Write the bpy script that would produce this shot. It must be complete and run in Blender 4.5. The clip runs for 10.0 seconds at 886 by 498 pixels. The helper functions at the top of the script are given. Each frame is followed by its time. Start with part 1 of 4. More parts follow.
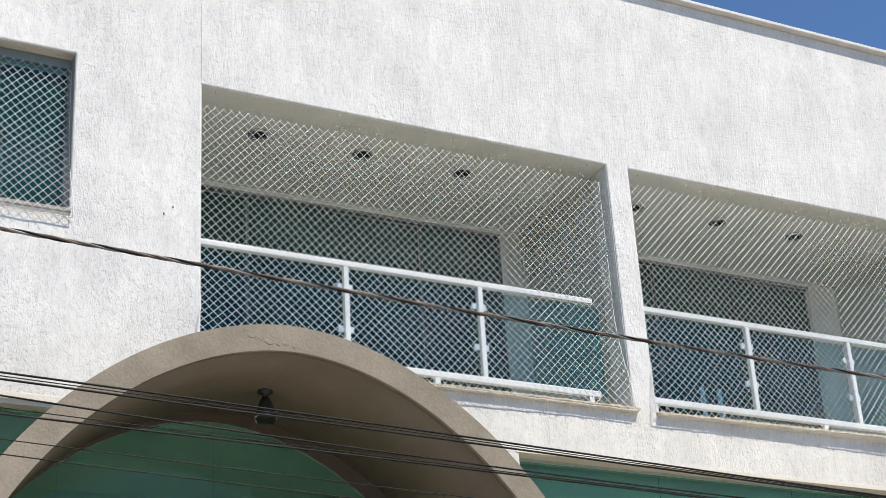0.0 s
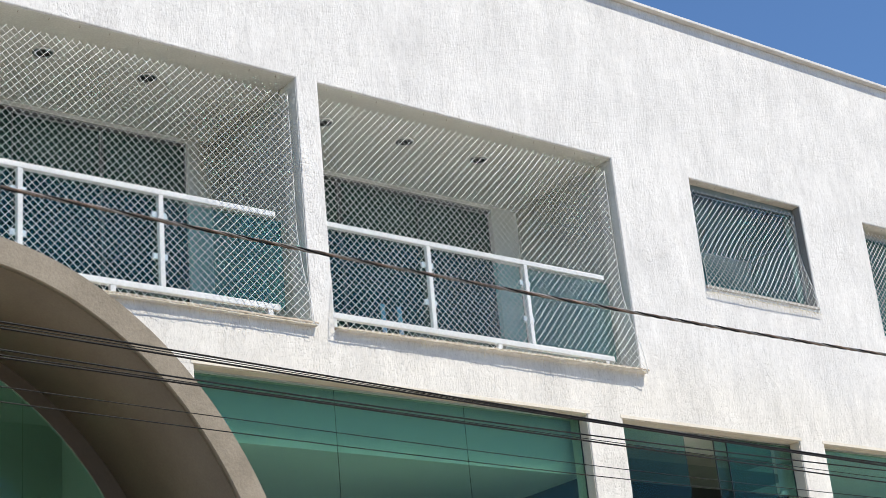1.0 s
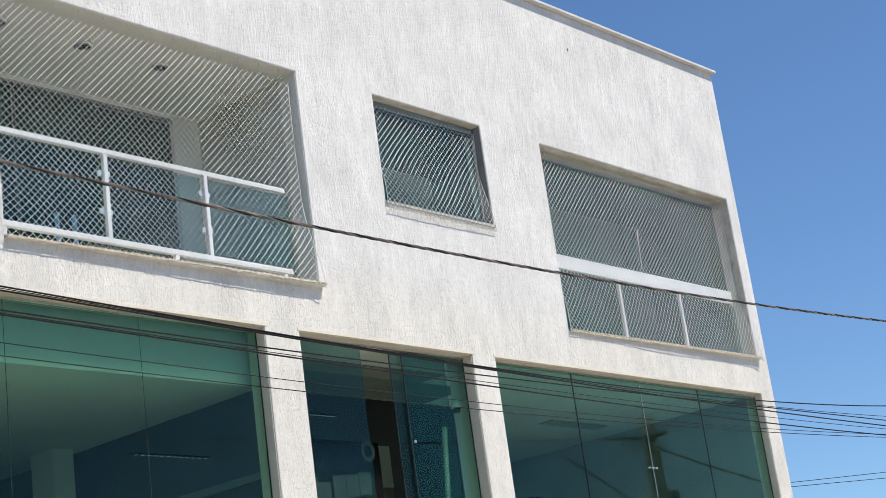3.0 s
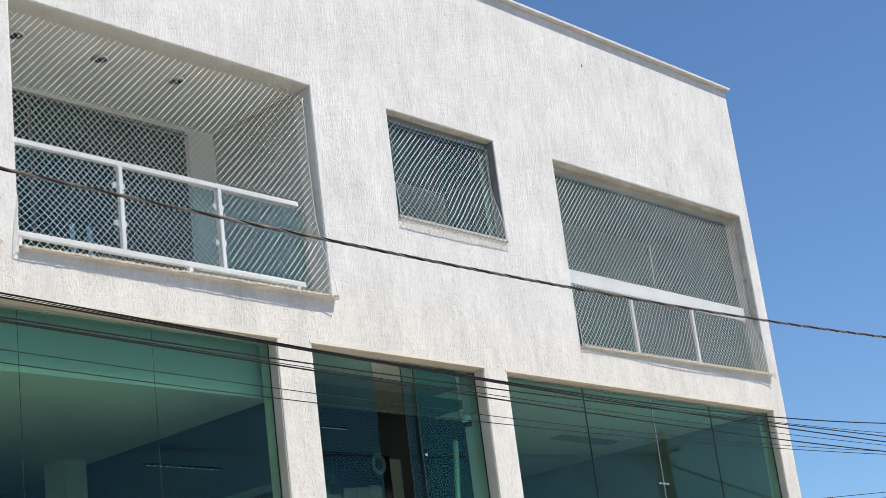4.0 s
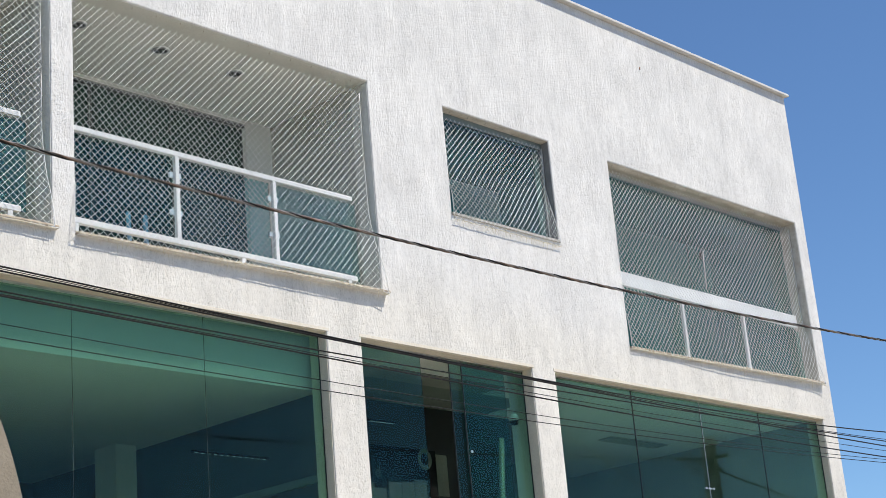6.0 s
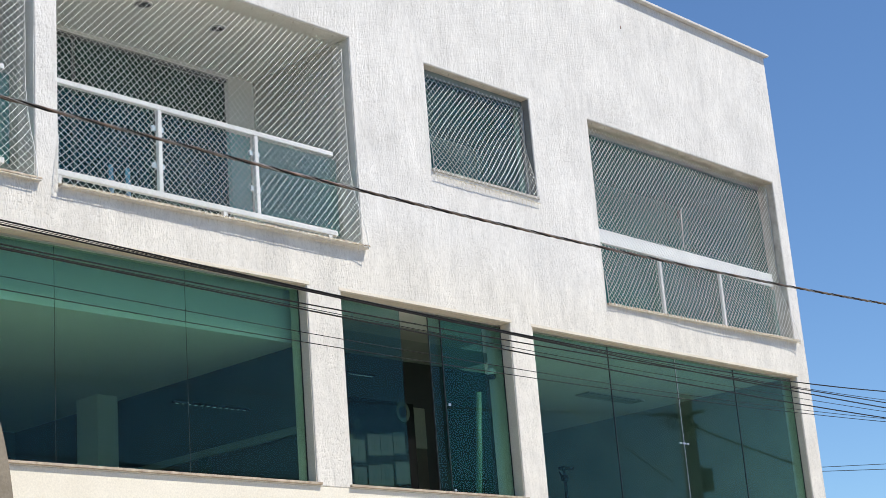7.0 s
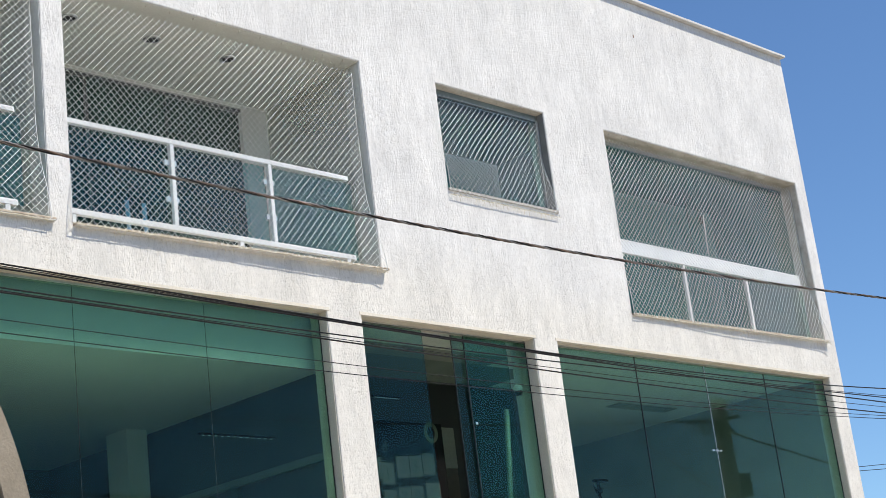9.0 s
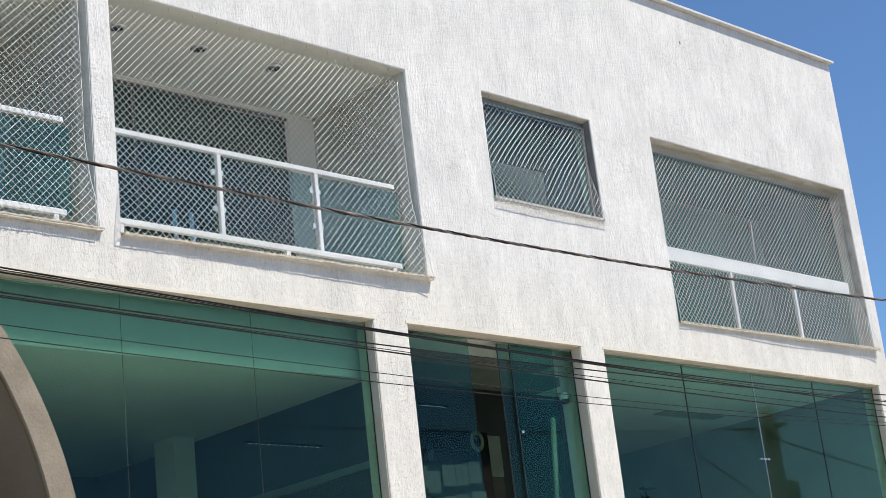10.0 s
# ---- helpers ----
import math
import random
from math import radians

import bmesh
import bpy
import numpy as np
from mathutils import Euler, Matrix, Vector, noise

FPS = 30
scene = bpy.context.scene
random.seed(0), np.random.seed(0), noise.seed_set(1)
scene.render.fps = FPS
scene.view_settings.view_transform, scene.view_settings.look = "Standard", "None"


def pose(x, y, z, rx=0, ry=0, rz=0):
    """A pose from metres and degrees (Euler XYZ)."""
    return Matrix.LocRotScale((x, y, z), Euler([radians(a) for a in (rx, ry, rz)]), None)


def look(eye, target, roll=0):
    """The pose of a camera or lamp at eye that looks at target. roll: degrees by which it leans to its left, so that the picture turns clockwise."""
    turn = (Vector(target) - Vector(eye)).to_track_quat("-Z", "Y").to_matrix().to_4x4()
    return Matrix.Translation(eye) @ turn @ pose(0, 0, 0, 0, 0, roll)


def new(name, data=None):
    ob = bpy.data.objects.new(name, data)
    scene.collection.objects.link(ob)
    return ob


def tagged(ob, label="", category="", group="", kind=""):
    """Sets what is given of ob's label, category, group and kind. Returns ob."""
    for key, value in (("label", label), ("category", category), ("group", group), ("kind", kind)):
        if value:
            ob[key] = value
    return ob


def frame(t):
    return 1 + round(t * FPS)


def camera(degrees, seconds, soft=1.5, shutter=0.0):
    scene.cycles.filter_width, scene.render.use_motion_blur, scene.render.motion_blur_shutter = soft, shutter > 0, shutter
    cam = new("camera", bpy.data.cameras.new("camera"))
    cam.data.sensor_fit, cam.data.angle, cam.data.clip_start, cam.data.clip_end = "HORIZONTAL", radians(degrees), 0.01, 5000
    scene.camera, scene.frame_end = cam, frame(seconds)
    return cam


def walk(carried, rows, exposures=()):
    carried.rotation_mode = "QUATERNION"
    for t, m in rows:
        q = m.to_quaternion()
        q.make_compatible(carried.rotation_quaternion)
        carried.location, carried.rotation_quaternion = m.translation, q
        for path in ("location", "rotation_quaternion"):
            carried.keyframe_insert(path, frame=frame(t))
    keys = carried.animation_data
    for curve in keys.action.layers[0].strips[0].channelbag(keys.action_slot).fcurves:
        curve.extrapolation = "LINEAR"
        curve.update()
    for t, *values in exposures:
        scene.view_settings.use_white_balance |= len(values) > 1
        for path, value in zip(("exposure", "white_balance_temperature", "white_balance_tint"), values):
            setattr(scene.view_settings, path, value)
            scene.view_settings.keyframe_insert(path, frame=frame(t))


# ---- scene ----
cam = camera(30.256, 10.0, soft=0.7)
PATH = [
    (0, (-7.918, -10.946, 1.321), (-7.0536, -9.3519, 2.1647), -3.61),
    (0.3, (-7.832, -10.885, 1.349), (-6.8316, -9.3492, 2.1495), -4.55),
    (0.5, (-7.786, -10.953, 1.312), (-6.7328, -9.4428, 2.0929), -4.59),
    (1, (-7.753, -10.939, 1.285), (-6.5660, -9.5030, 2.0121), -5.69),
    (1.5, (-7.729, -10.959, 1.289), (-6.4394, -9.5906, 1.9723), -6.38),
    (2, (-7.676, -10.991, 1.292), (-6.2805, -9.7084, 1.9310), -7.14),
    (2.5, (-7.663, -11.014, 1.276), (-6.1960, -9.7924, 1.8710), -7.70),
    (3, (-7.674, -11.035, 1.259), (-6.1997, -9.8177, 1.8452), -7.93),
    (3.2, (-7.688, -11.083, 1.211), (-6.2180, -9.8642, 1.8069), -7.89),
    (4.3, (-7.703, -11.111, 1.213), (-6.2426, -9.8876, 1.8227), -7.18),
    (4.5, (-7.700, -11.093, 1.232), (-6.2319, -9.8750, 1.8323), -6.82),
    (5, (-7.720, -11.078, 1.236), (-6.2440, -9.8685, 1.8349), -5.84),
    (5.5, (-7.735, -11.105, 1.227), (-6.3000, -9.8561, 1.8435), -5.54),
    (5.7, (-7.712, -11.170, 1.202), (-6.3028, -9.8950, 1.8250), -5.28),
    (6.8, (-7.810, -11.264, 1.142), (-6.3826, -9.9844, 1.7136), -4.30),
    (7, (-7.828, -11.355, 1.105), (-6.3945, -10.0781, 1.6650), -4.64),
    (7.5, (-7.762, -11.449, 1.148), (-6.3292, -10.1680, 1.7010), -5.84),
    (8, (-7.710, -11.488, 1.142), (-6.3110, -10.1706, 1.6971), -6.92),
    (8.5, (-7.707, -11.491, 1.146), (-6.3189, -10.1690, 1.7175), -6.76),
    (9, (-7.687, -11.509, 1.147), (-6.2881, -10.2028, 1.7275), -7.04),
    (9.5, (-7.704, -11.524, 1.157), (-6.3143, -10.2126, 1.7478), -7.10),
    (10, (-7.686, -11.531, 1.189), (-6.3285, -10.1864, 1.7807), -6.60),
]
walk(cam, [(t, look(eye, target, roll)) for t, eye, target, roll in PATH],
     [(0.0, 0.37), (1.0, 0.41), (2.0, 0.35), (2.7, 0.28), (4.5, 0.27), (7.0, 0.32), (8.0, 0.36), (10.0, 0.33)])

# ---- world, sun, exposure ----
SUN_WAY = Vector((-0.27, 0.57, -1.0)).normalized()
world = bpy.data.worlds.new("sky_world")
scene.world = world
world.use_nodes = True
wn, wl = world.node_tree.nodes, world.node_tree.links
sky = wn.new("ShaderNodeTexSky")
sky.sky_type = "NISHITA"
sky.sun_disc = False
sky.sun_elevation = math.asin(-SUN_WAY.z)
sky.sun_rotation = math.atan2(-SUN_WAY.x, -SUN_WAY.y)
sky.altitude = 800
sky.air_density = 1.0
sky.dust_density = 0.0
sky.ozone_density = 3.0
wn["Background"].inputs["Strength"].default_value = 0.099
tint = wn.new("ShaderNodeMix")
tint.data_type, tint.blend_type = "RGBA", "MULTIPLY"
tint.inputs["Factor"].default_value = 1.0
tint.inputs["B"].default_value = (0.80, 0.98, 1.14, 1)
wl.new(sky.outputs[0], tint.inputs["A"])
wl.new(tint.outputs["Result"], wn["Background"].inputs["Color"])
sun = new("sun", bpy.data.lights.new("sun", "SUN"))
sun.data.energy = 4.3
sun.data.angle = radians(0.53)
sun.data.color = (1.0, 0.93, 0.81)
sun.matrix_world = look((20, -40, 70), Vector((20, -40, 70)) + SUN_WAY)


# ---- materials ----
def material(name, base, rough=0.6, metal=0.0):
    m = bpy.data.materials.new(name)
    m.use_nodes = True
    b = m.node_tree.nodes["Principled BSDF"]
    b.inputs["Base Color"].default_value = (*base, 1)
    b.inputs["Roughness"].default_value = rough
    b.inputs["Metallic"].default_value = metal
    return m, m.node_tree.nodes, m.node_tree.links, b


def coords(n, l, scale):
    tc, mp = n.new("ShaderNodeTexCoord"), n.new("ShaderNodeMapping")
    mp.inputs["Scale"].default_value = scale
    l.new(tc.outputs["Object"], mp.inputs["Vector"])
    return mp.outputs[0]


def noise_node(n, l, scale, detail, stretch=(1, 1, 1), rough=0.55):
    t = n.new("ShaderNodeTexNoise")
    t.inputs["Scale"].default_value, t.inputs["Detail"].default_value = scale, detail
    t.inputs["Roughness"].default_value = rough
    l.new(coords(n, l, stretch), t.inputs["Vector"])
    return t.outputs["Fac"]


def ramp(n, l, fac, stops):
    r = n.new("ShaderNodeValToRGB")
    r.color_ramp.elements[0].position, r.color_ramp.elements[0].color = stops[0][0], (*stops[0][1], 1)
    r.color_ramp.elements[1].position, r.color_ramp.elements[1].color = stops[-1][0], (*stops[-1][1], 1)
    for p, c in stops[1:-1]:
        r.color_ramp.elements.new(p).color = (*c, 1)
    l.new(fac, r.inputs["Fac"])
    return r.outputs["Color"]


def multiply(n, l, a, b, amount=1.0):
    mix = n.new("ShaderNodeMix")
    mix.data_type, mix.blend_type = "RGBA", "MULTIPLY"
    mix.inputs["Factor"].default_value = amount
    l.new(a, mix.inputs["A"])
    l.new(b, mix.inputs["B"])
    return mix.outputs["Result"]


def bump(n, l, b, fac, strength, distance, under=None):
    bp = n.new("ShaderNodeBump")
    bp.inputs["Strength"].default_value, bp.inputs["Distance"].default_value = strength, distance
    l.new(fac, bp.inputs["Height"])
    if under is not None:
        l.new(under, bp.inputs["Normal"])
    l.new(bp.outputs[0], b.inputs["Normal"])
    return bp.outputs[0]


def worn(name, dark, light, rough=0.7, scale=6.0, stretch=(1, 1, 1), relief=0.15, depth=0.004, fine=60.0, metal=0.0):
    """A surface that varies at two scales, with a fine relief."""
    m, n, l, b = material(name, light, rough, metal)
    big = ramp(n, l, noise_node(n, l, scale, 5, stretch), [(0.3, dark), (0.7, light)])
    small = ramp(n, l, noise_node(n, l, fine, 4, stretch), [(0.25, (0.82, 0.82, 0.82)), (0.75, (1, 1, 1))])
    l.new(multiply(n, l, big, small), b.inputs["Base Color"])
    bump(n, l, b, noise_node(n, l, fine, 5, stretch), relief, depth)
    return m


def lift(n, l, fac, low, high):
    """Spreads the part of a value between low and high over 0 to 1, softly."""
    r = n.new("ShaderNodeMapRange")
    r.interpolation_type = "SMOOTHSTEP"
    r.inputs["From Min"].default_value, r.inputs["From Max"].default_value = low, high
    l.new(fac, r.inputs["Value"])
    return r.outputs["Result"]


def maths(n, l, kind, a, b):
    m = n.new("ShaderNodeMath")
    m.operation = kind
    for k, v in enumerate((a, b)):
        if isinstance(v, (int, float)):
            m.inputs[k].default_value = v
        else:
            l.new(v, m.inputs[k])
    return m.outputs[0]


def make_plaster():
    """White scratched plaster: a grainy render with short upright furrows, thick in some places and thin in others,
    blotched, with dirt and the relief's own shade in the colour.
    """
    m, n, l, b = material("scratched_plaster", (0.8, 0.79, 0.77), 0.9)
    where = lift(n, l, noise_node(n, l, 1.7, 6, (1, 1, 0.6), 0.65), 0.36, 0.62)
    furrow = lift(n, l, noise_node(n, l, 30.0, 5, (1, 1, 0.6), 0.65), 0.34, 0.54)
    pit = lift(n, l, noise_node(n, l, 62.0, 3, (1, 1, 0.62), 0.55), 0.30, 0.50)
    grain = noise_node(n, l, 130.0, 4, (1, 1, 0.8), 0.65)
    blotch = ramp(n, l, noise_node(n, l, 1.5, 9, (1, 1, 0.7), 0.7), [(0.30, (0.635, 0.626, 0.615)), (0.62, (0.785, 0.772, 0.752))])
    streak = ramp(n, l, noise_node(n, l, 8.0, 8, (1, 1, 0.3), 0.75), [(0.30, (0.85, 0.848, 0.846)), (0.58, (1, 1, 1))])
    # self-shadow of pits and furrows is put into the colour
    pit_shade = ramp(n, l, pit, [(0.0, (0.80, 0.797, 0.794)), (0.9, (1, 1, 1))])
    furrow_shade = ramp(n, l, furrow, [(0.0, (0.87, 0.868, 0.865)), (0.9, (1, 1, 1))])
    tone = multiply(n, l, multiply(n, l, blotch, streak), furrow_shade, 0.75)
    mix = n.new("ShaderNodeMix")
    mix.data_type, mix.blend_type = "RGBA", "MULTIPLY"
    l.new(maths(n, l, "ADD", maths(n, l, "MULTIPLY", where, 0.55), 0.35), mix.inputs["Factor"])
    l.new(tone, mix.inputs["A"])
    l.new(pit_shade, mix.inputs["B"])
    # towards the ground the white turns warmer: the street's bounce put into the colour
    place, split = n.new("ShaderNodeTexCoord"), n.new("ShaderNodeSeparateXYZ")
    l.new(place.outputs["Object"], split.inputs[0])
    level = maths(n, l, "ADD", split.outputs["Z"], maths(n, l, "MULTIPLY", noise_node(n, l, 0.8, 5), 0.9))
    warm_bounce = ramp(n, l, lift(n, l, level, 5.9, 6.9), [(0.0, (1.0, 0.978, 0.93)), (1.0, (1, 1, 1))])
    l.new(multiply(n, l, mix.outputs["Result"], warm_bounce), b.inputs["Base Color"])
    deep = maths(n, l, "ADD", maths(n, l, "MULTIPLY", where, 0.7), 0.3)
    height = maths(n, l, "MULTIPLY", maths(n, l, "ADD", maths(n, l, "MULTIPLY", furrow, 0.55), maths(n, l, "MULTIPLY", pit, 0.45)), deep)
    first = bump(n, l, b, noise_node(n, l, 11.0, 5, (1, 1, 0.68), 0.6), 0.6, 0.012)
    second = bump(n, l, b, height, 0.62, 0.008, first)
    bump(n, l, b, grain, 0.45, 0.003, second)
    return m


def make_glass(name, tint, ior=1.31):
    """A clear tinted pane that refracts and mirrors as glass does; tint is what one face lets through."""
    m, n, l, b = material(name, tint)
    n.remove(b)
    g = n.new("ShaderNodeBsdfGlass")
    g.inputs["Color"].default_value = (*tint, 1)
    g.inputs["Roughness"].default_value = 0.0
    g.inputs["IOR"].default_value = ior
    l.new(g.outputs[0], n["Material Output"].inputs["Surface"])
    return m


def make_cord():
    """White polyethylene cord, through which some of the sun shines."""
    m, n, l, b = material("white_net_cord", (0.88, 0.89, 0.89), 0.5)
    fleck = ramp(n, l, noise_node(n, l, 60.0, 3), [(0.3, (0.76, 0.77, 0.77)), (0.7, (0.86, 0.87, 0.87))])
    l.new(fleck, b.inputs["Base Color"])
    t, mix = n.new("ShaderNodeBsdfTranslucent"), n.new("ShaderNodeMixShader")
    l.new(fleck, t.inputs["Color"])
    mix.inputs[0].default_value = 0.15
    l.new(b.outputs[0], mix.inputs[1])
    l.new(t.outputs[0], mix.inputs[2])
    l.new(mix.outputs[0], n["Material Output"].inputs["Surface"])
    return m


PLASTER = make_plaster()
WORN_SOFFIT = worn("weathered_soffit_paint", (0.52, 0.47, 0.40), (0.79, 0.75, 0.68), 0.85, 7.0, (0.5, 1, 1), relief=0.3, depth=0.005)
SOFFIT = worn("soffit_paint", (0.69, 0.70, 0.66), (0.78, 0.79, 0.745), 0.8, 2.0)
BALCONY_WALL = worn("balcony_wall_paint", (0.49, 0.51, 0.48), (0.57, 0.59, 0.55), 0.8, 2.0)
REVEAL = worn("cream_reveal_paint", (0.70, 0.64, 0.53), (0.79, 0.735, 0.635), 0.75, 3.0)
CREAM = worn("cream_wall_paint", (0.79, 0.735, 0.625), (0.86, 0.81, 0.70), 0.8, 2.0)
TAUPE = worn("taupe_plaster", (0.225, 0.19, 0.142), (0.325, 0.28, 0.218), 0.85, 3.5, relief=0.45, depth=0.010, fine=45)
VAULT = worn("brown_vault", (0.162, 0.130, 0.092), (0.200, 0.163, 0.116), 0.8, 2.0, relief=0.1)
# vault brown at about half strength: shade put into the surround's colour
SHADED_SURROUND = worn("shaded_surround_paint", (0.085, 0.068, 0.050), (0.11, 0.089, 0.066), 0.8, 2.0, relief=0.1)
STONE = worn("beige_sill_stone", (0.34, 0.27, 0.20), (0.60, 0.52, 0.41), 0.8, 14.0, relief=0.8, depth=0.006, fine=70)
WHITE_METAL = worn("white_painted_metal", (0.74, 0.76, 0.77), (0.84, 0.86, 0.87), 0.35, 4.0, relief=0.03)
DARK_METAL = worn("dark_metal", (0.014, 0.019, 0.019), (0.034, 0.04, 0.04), 0.45, 5.0, relief=0.05)
RUST = worn("rusty_iron", (0.26, 0.14, 0.09), (0.42, 0.27, 0.20), 0.85, 30.0, relief=0.3)
STEEL = worn("galvanised_cap", (0.62, 0.60, 0.57), (0.76, 0.75, 0.72), 0.6, 5.0, relief=0.08)
FRAME_GREY = worn("grey_window_frame", (0.16, 0.21, 0.22), (0.23, 0.28, 0.29), 0.45, 6.0, relief=0.04)
JAMB = worn("grey_jamb_paint", (0.22, 0.22, 0.215), (0.30, 0.30, 0.29), 0.8, 5.0)
ALU = worn("brushed_aluminium", (0.55, 0.56, 0.57), (0.7, 0.71, 0.72), 0.35, 8.0, relief=0.03, metal=0.9)
CORD = make_cord()
OLD_CORD = worn("yellowed_cord", (0.62, 0.55, 0.40), (0.82, 0.78, 0.66), 0.7, 14.0, relief=0.1)
RUBBER = worn("black_cable_sheath", (0.006, 0.006, 0.007), (0.02, 0.019, 0.018), 0.48, 8.0, relief=0.05)
RUBBER.node_tree.nodes["Principled BSDF"].inputs["Specular IOR Level"].default_value = 0.16
OLD_ALU = worn("weathered_aluminium_cable", (0.09, 0.085, 0.08), (0.30, 0.28, 0.26), 0.45, 9.0, relief=0.05, metal=0.4)
COPPER = worn("weathered_cable", (0.05, 0.034, 0.026), (0.20, 0.13, 0.09), 0.5, 9.0, relief=0.05)
MORTAR = worn("grey_mortar", (0.38, 0.35, 0.31), (0.55, 0.52, 0.47), 0.9, 9.0, relief=0.5, depth=0.006, fine=70)
INNER = worn("indoor_wall_paint", (0.77, 0.76, 0.73), (0.85, 0.84, 0.81), 0.8, 1.5)
# tones for the linings behind the upper windows, with the dimness in the colour
DIM_TEAL = worn("dim_teal_lining", (0.035, 0.062, 0.062), (0.05, 0.08, 0.08), 0.8, 1.5)
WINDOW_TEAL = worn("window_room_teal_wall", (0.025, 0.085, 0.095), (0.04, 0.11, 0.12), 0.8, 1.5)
CORNER_TEAL = worn("corner_teal_lining", (0.05, 0.19, 0.175), (0.07, 0.23, 0.215), 0.8, 1.5)
UPPER_WALL = worn("door_backing_green", (0.36, 0.46, 0.42), (0.44, 0.54, 0.50), 0.8, 1.5)
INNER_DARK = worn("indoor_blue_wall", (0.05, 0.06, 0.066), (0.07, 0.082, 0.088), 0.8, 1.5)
NEAR_BLACK = worn("room_depth_black", (0.012, 0.013, 0.014), (0.02, 0.021, 0.022), 0.85, 1.5)
INNER_MID = worn("indoor_green_wall", (0.16, 0.185, 0.17), (0.21, 0.24, 0.22), 0.8, 1.5)
HALL = worn("hall_paint", (0.28, 0.28, 0.25), (0.36, 0.36, 0.33), 0.8, 1.5)
FLOORING = worn("indoor_floor_tile", (0.42, 0.40, 0.37), (0.52, 0.50, 0.46), 0.4, 2.0)
MID_FLOOR = worn("unseen_mid_floor", (0.25, 0.235, 0.21), (0.32, 0.305, 0.275), 0.4, 2.0)
DARK_FLOOR = worn("unseen_dark_floor", (0.10, 0.09, 0.08), (0.15, 0.14, 0.125), 0.4, 2.0)
CONCRETE = worn("pole_concrete", (0.30, 0.29, 0.27), (0.42, 0.41, 0.39), 0.85, 3.0, relief=0.3)
ASPHALT = worn("concrete_pavers", (0.34, 0.30, 0.245), (0.41, 0.365, 0.30), 0.9, 0.6, relief=0.4, fine=40)
PAVING = worn("pavement_concrete", (0.48, 0.43, 0.36), (0.56, 0.505, 0.43), 0.85, 1.0, relief=0.3, fine=30)
EARTH = worn("dry_ground", (0.16, 0.12, 0.08), (0.24, 0.19, 0.13), 0.95, 0.1, relief=0.3, fine=8)
GLASS = make_glass("green_tinted_glass", (0.625, 0.80, 0.735))
RAIL_GLASS = make_glass("pale_green_guard_glass", (0.57, 0.83, 0.83), 1.38)
DULL_POLE = worn("dull_pole_paint", (0.14, 0.17, 0.15), (0.20, 0.23, 0.21), 0.6, 4.0, (1, 1, 0.2))
# card tone lowered to stand in for the weak light indoors
CARD = worn("dimmed_card", (0.03, 0.036, 0.036), (0.05, 0.057, 0.055), 0.8, 6.0, relief=0.02)
CARD_INK = worn("dark_card_ink", (0.012, 0.02, 0.018), (0.02, 0.03, 0.027), 0.8, 6.0, relief=0.02)
LIME = worn("lime_card", (0.04, 0.05, 0.034), (0.06, 0.07, 0.047), 0.8, 6.0, relief=0.02)
BLACK_BOARD = worn("black_board", (0.004, 0.004, 0.0045), (0.007, 0.007, 0.008), 0.8, 3.0)
BLACK_BOARD.node_tree.nodes["Principled BSDF"].inputs["Specular IOR Level"].default_value = 0.05
CLIP_BLUE = worn("pale_blue_clip", (0.50, 0.62, 0.72), (0.60, 0.72, 0.80), 0.4, 6.0, relief=0.03)
PALE_POST = worn("dull_teal_paint", (0.05, 0.08, 0.08), (0.075, 0.105, 0.105), 0.8, 3.0, relief=0.03)
TAN_PANEL = worn("tan_panel", (0.17, 0.155, 0.13), (0.22, 0.20, 0.17), 0.9, 3.0)
BROWN_PANEL = worn("brown_panel", (0.05, 0.036, 0.03), (0.07, 0.05, 0.042), 0.9, 3.0)
PALE_BLUE = worn("pale_blue_plastic", (0.22, 0.42, 0.62), (0.30, 0.52, 0.72), 0.4, 6.0, relief=0.03)


def make_led():
    m, n, l, b = material("led_chip", (0.5, 0.55, 0.55), 0.4)
    b.inputs["Emission Color"].default_value = (0.85, 1.0, 0.98, 1)
    b.inputs["Emission Strength"].default_value = 0.2
    return m


LED = make_led()
WINDOW_GLASS = make_glass("blue_green_window_glass", (0.66, 0.90, 0.90))
CORNER_GLASS = make_glass("green_enclosure_glass", (0.56, 0.82, 0.81))
CLEAR_GLASS = make_glass("clear_glass", (0.92, 0.93, 0.92))
DARK_GLASS = make_glass("dark_green_door_glass", (0.60, 0.80, 0.74))


def add_scatter(m, colour, amount):
    """Mixes coloured diffuse into a pane, in place of light from the room behind."""
    n, l = m.node_tree.nodes, m.node_tree.links
    d, mix = n.new("ShaderNodeBsdfDiffuse"), n.new("ShaderNodeMixShader")
    l.new(ramp(n, l, noise_node(n, l, 1.2, 5, (1, 1, 0.5)), [(0.3, tuple(0.75 * c for c in colour)), (0.7, colour)]), d.inputs["Color"])
    mix.inputs[0].default_value = amount
    glass = [k for k in n if k.type == "BSDF_GLASS"][0]
    l.new(glass.outputs[0], mix.inputs[1])
    l.new(d.outputs[0], mix.inputs[2])
    l.new(mix.outputs[0], n["Material Output"].inputs["Surface"])


add_scatter(DARK_GLASS, (0.030, 0.105, 0.088), 0.62)
add_scatter(WINDOW_GLASS, (0.02, 0.22, 0.21), 0.07)


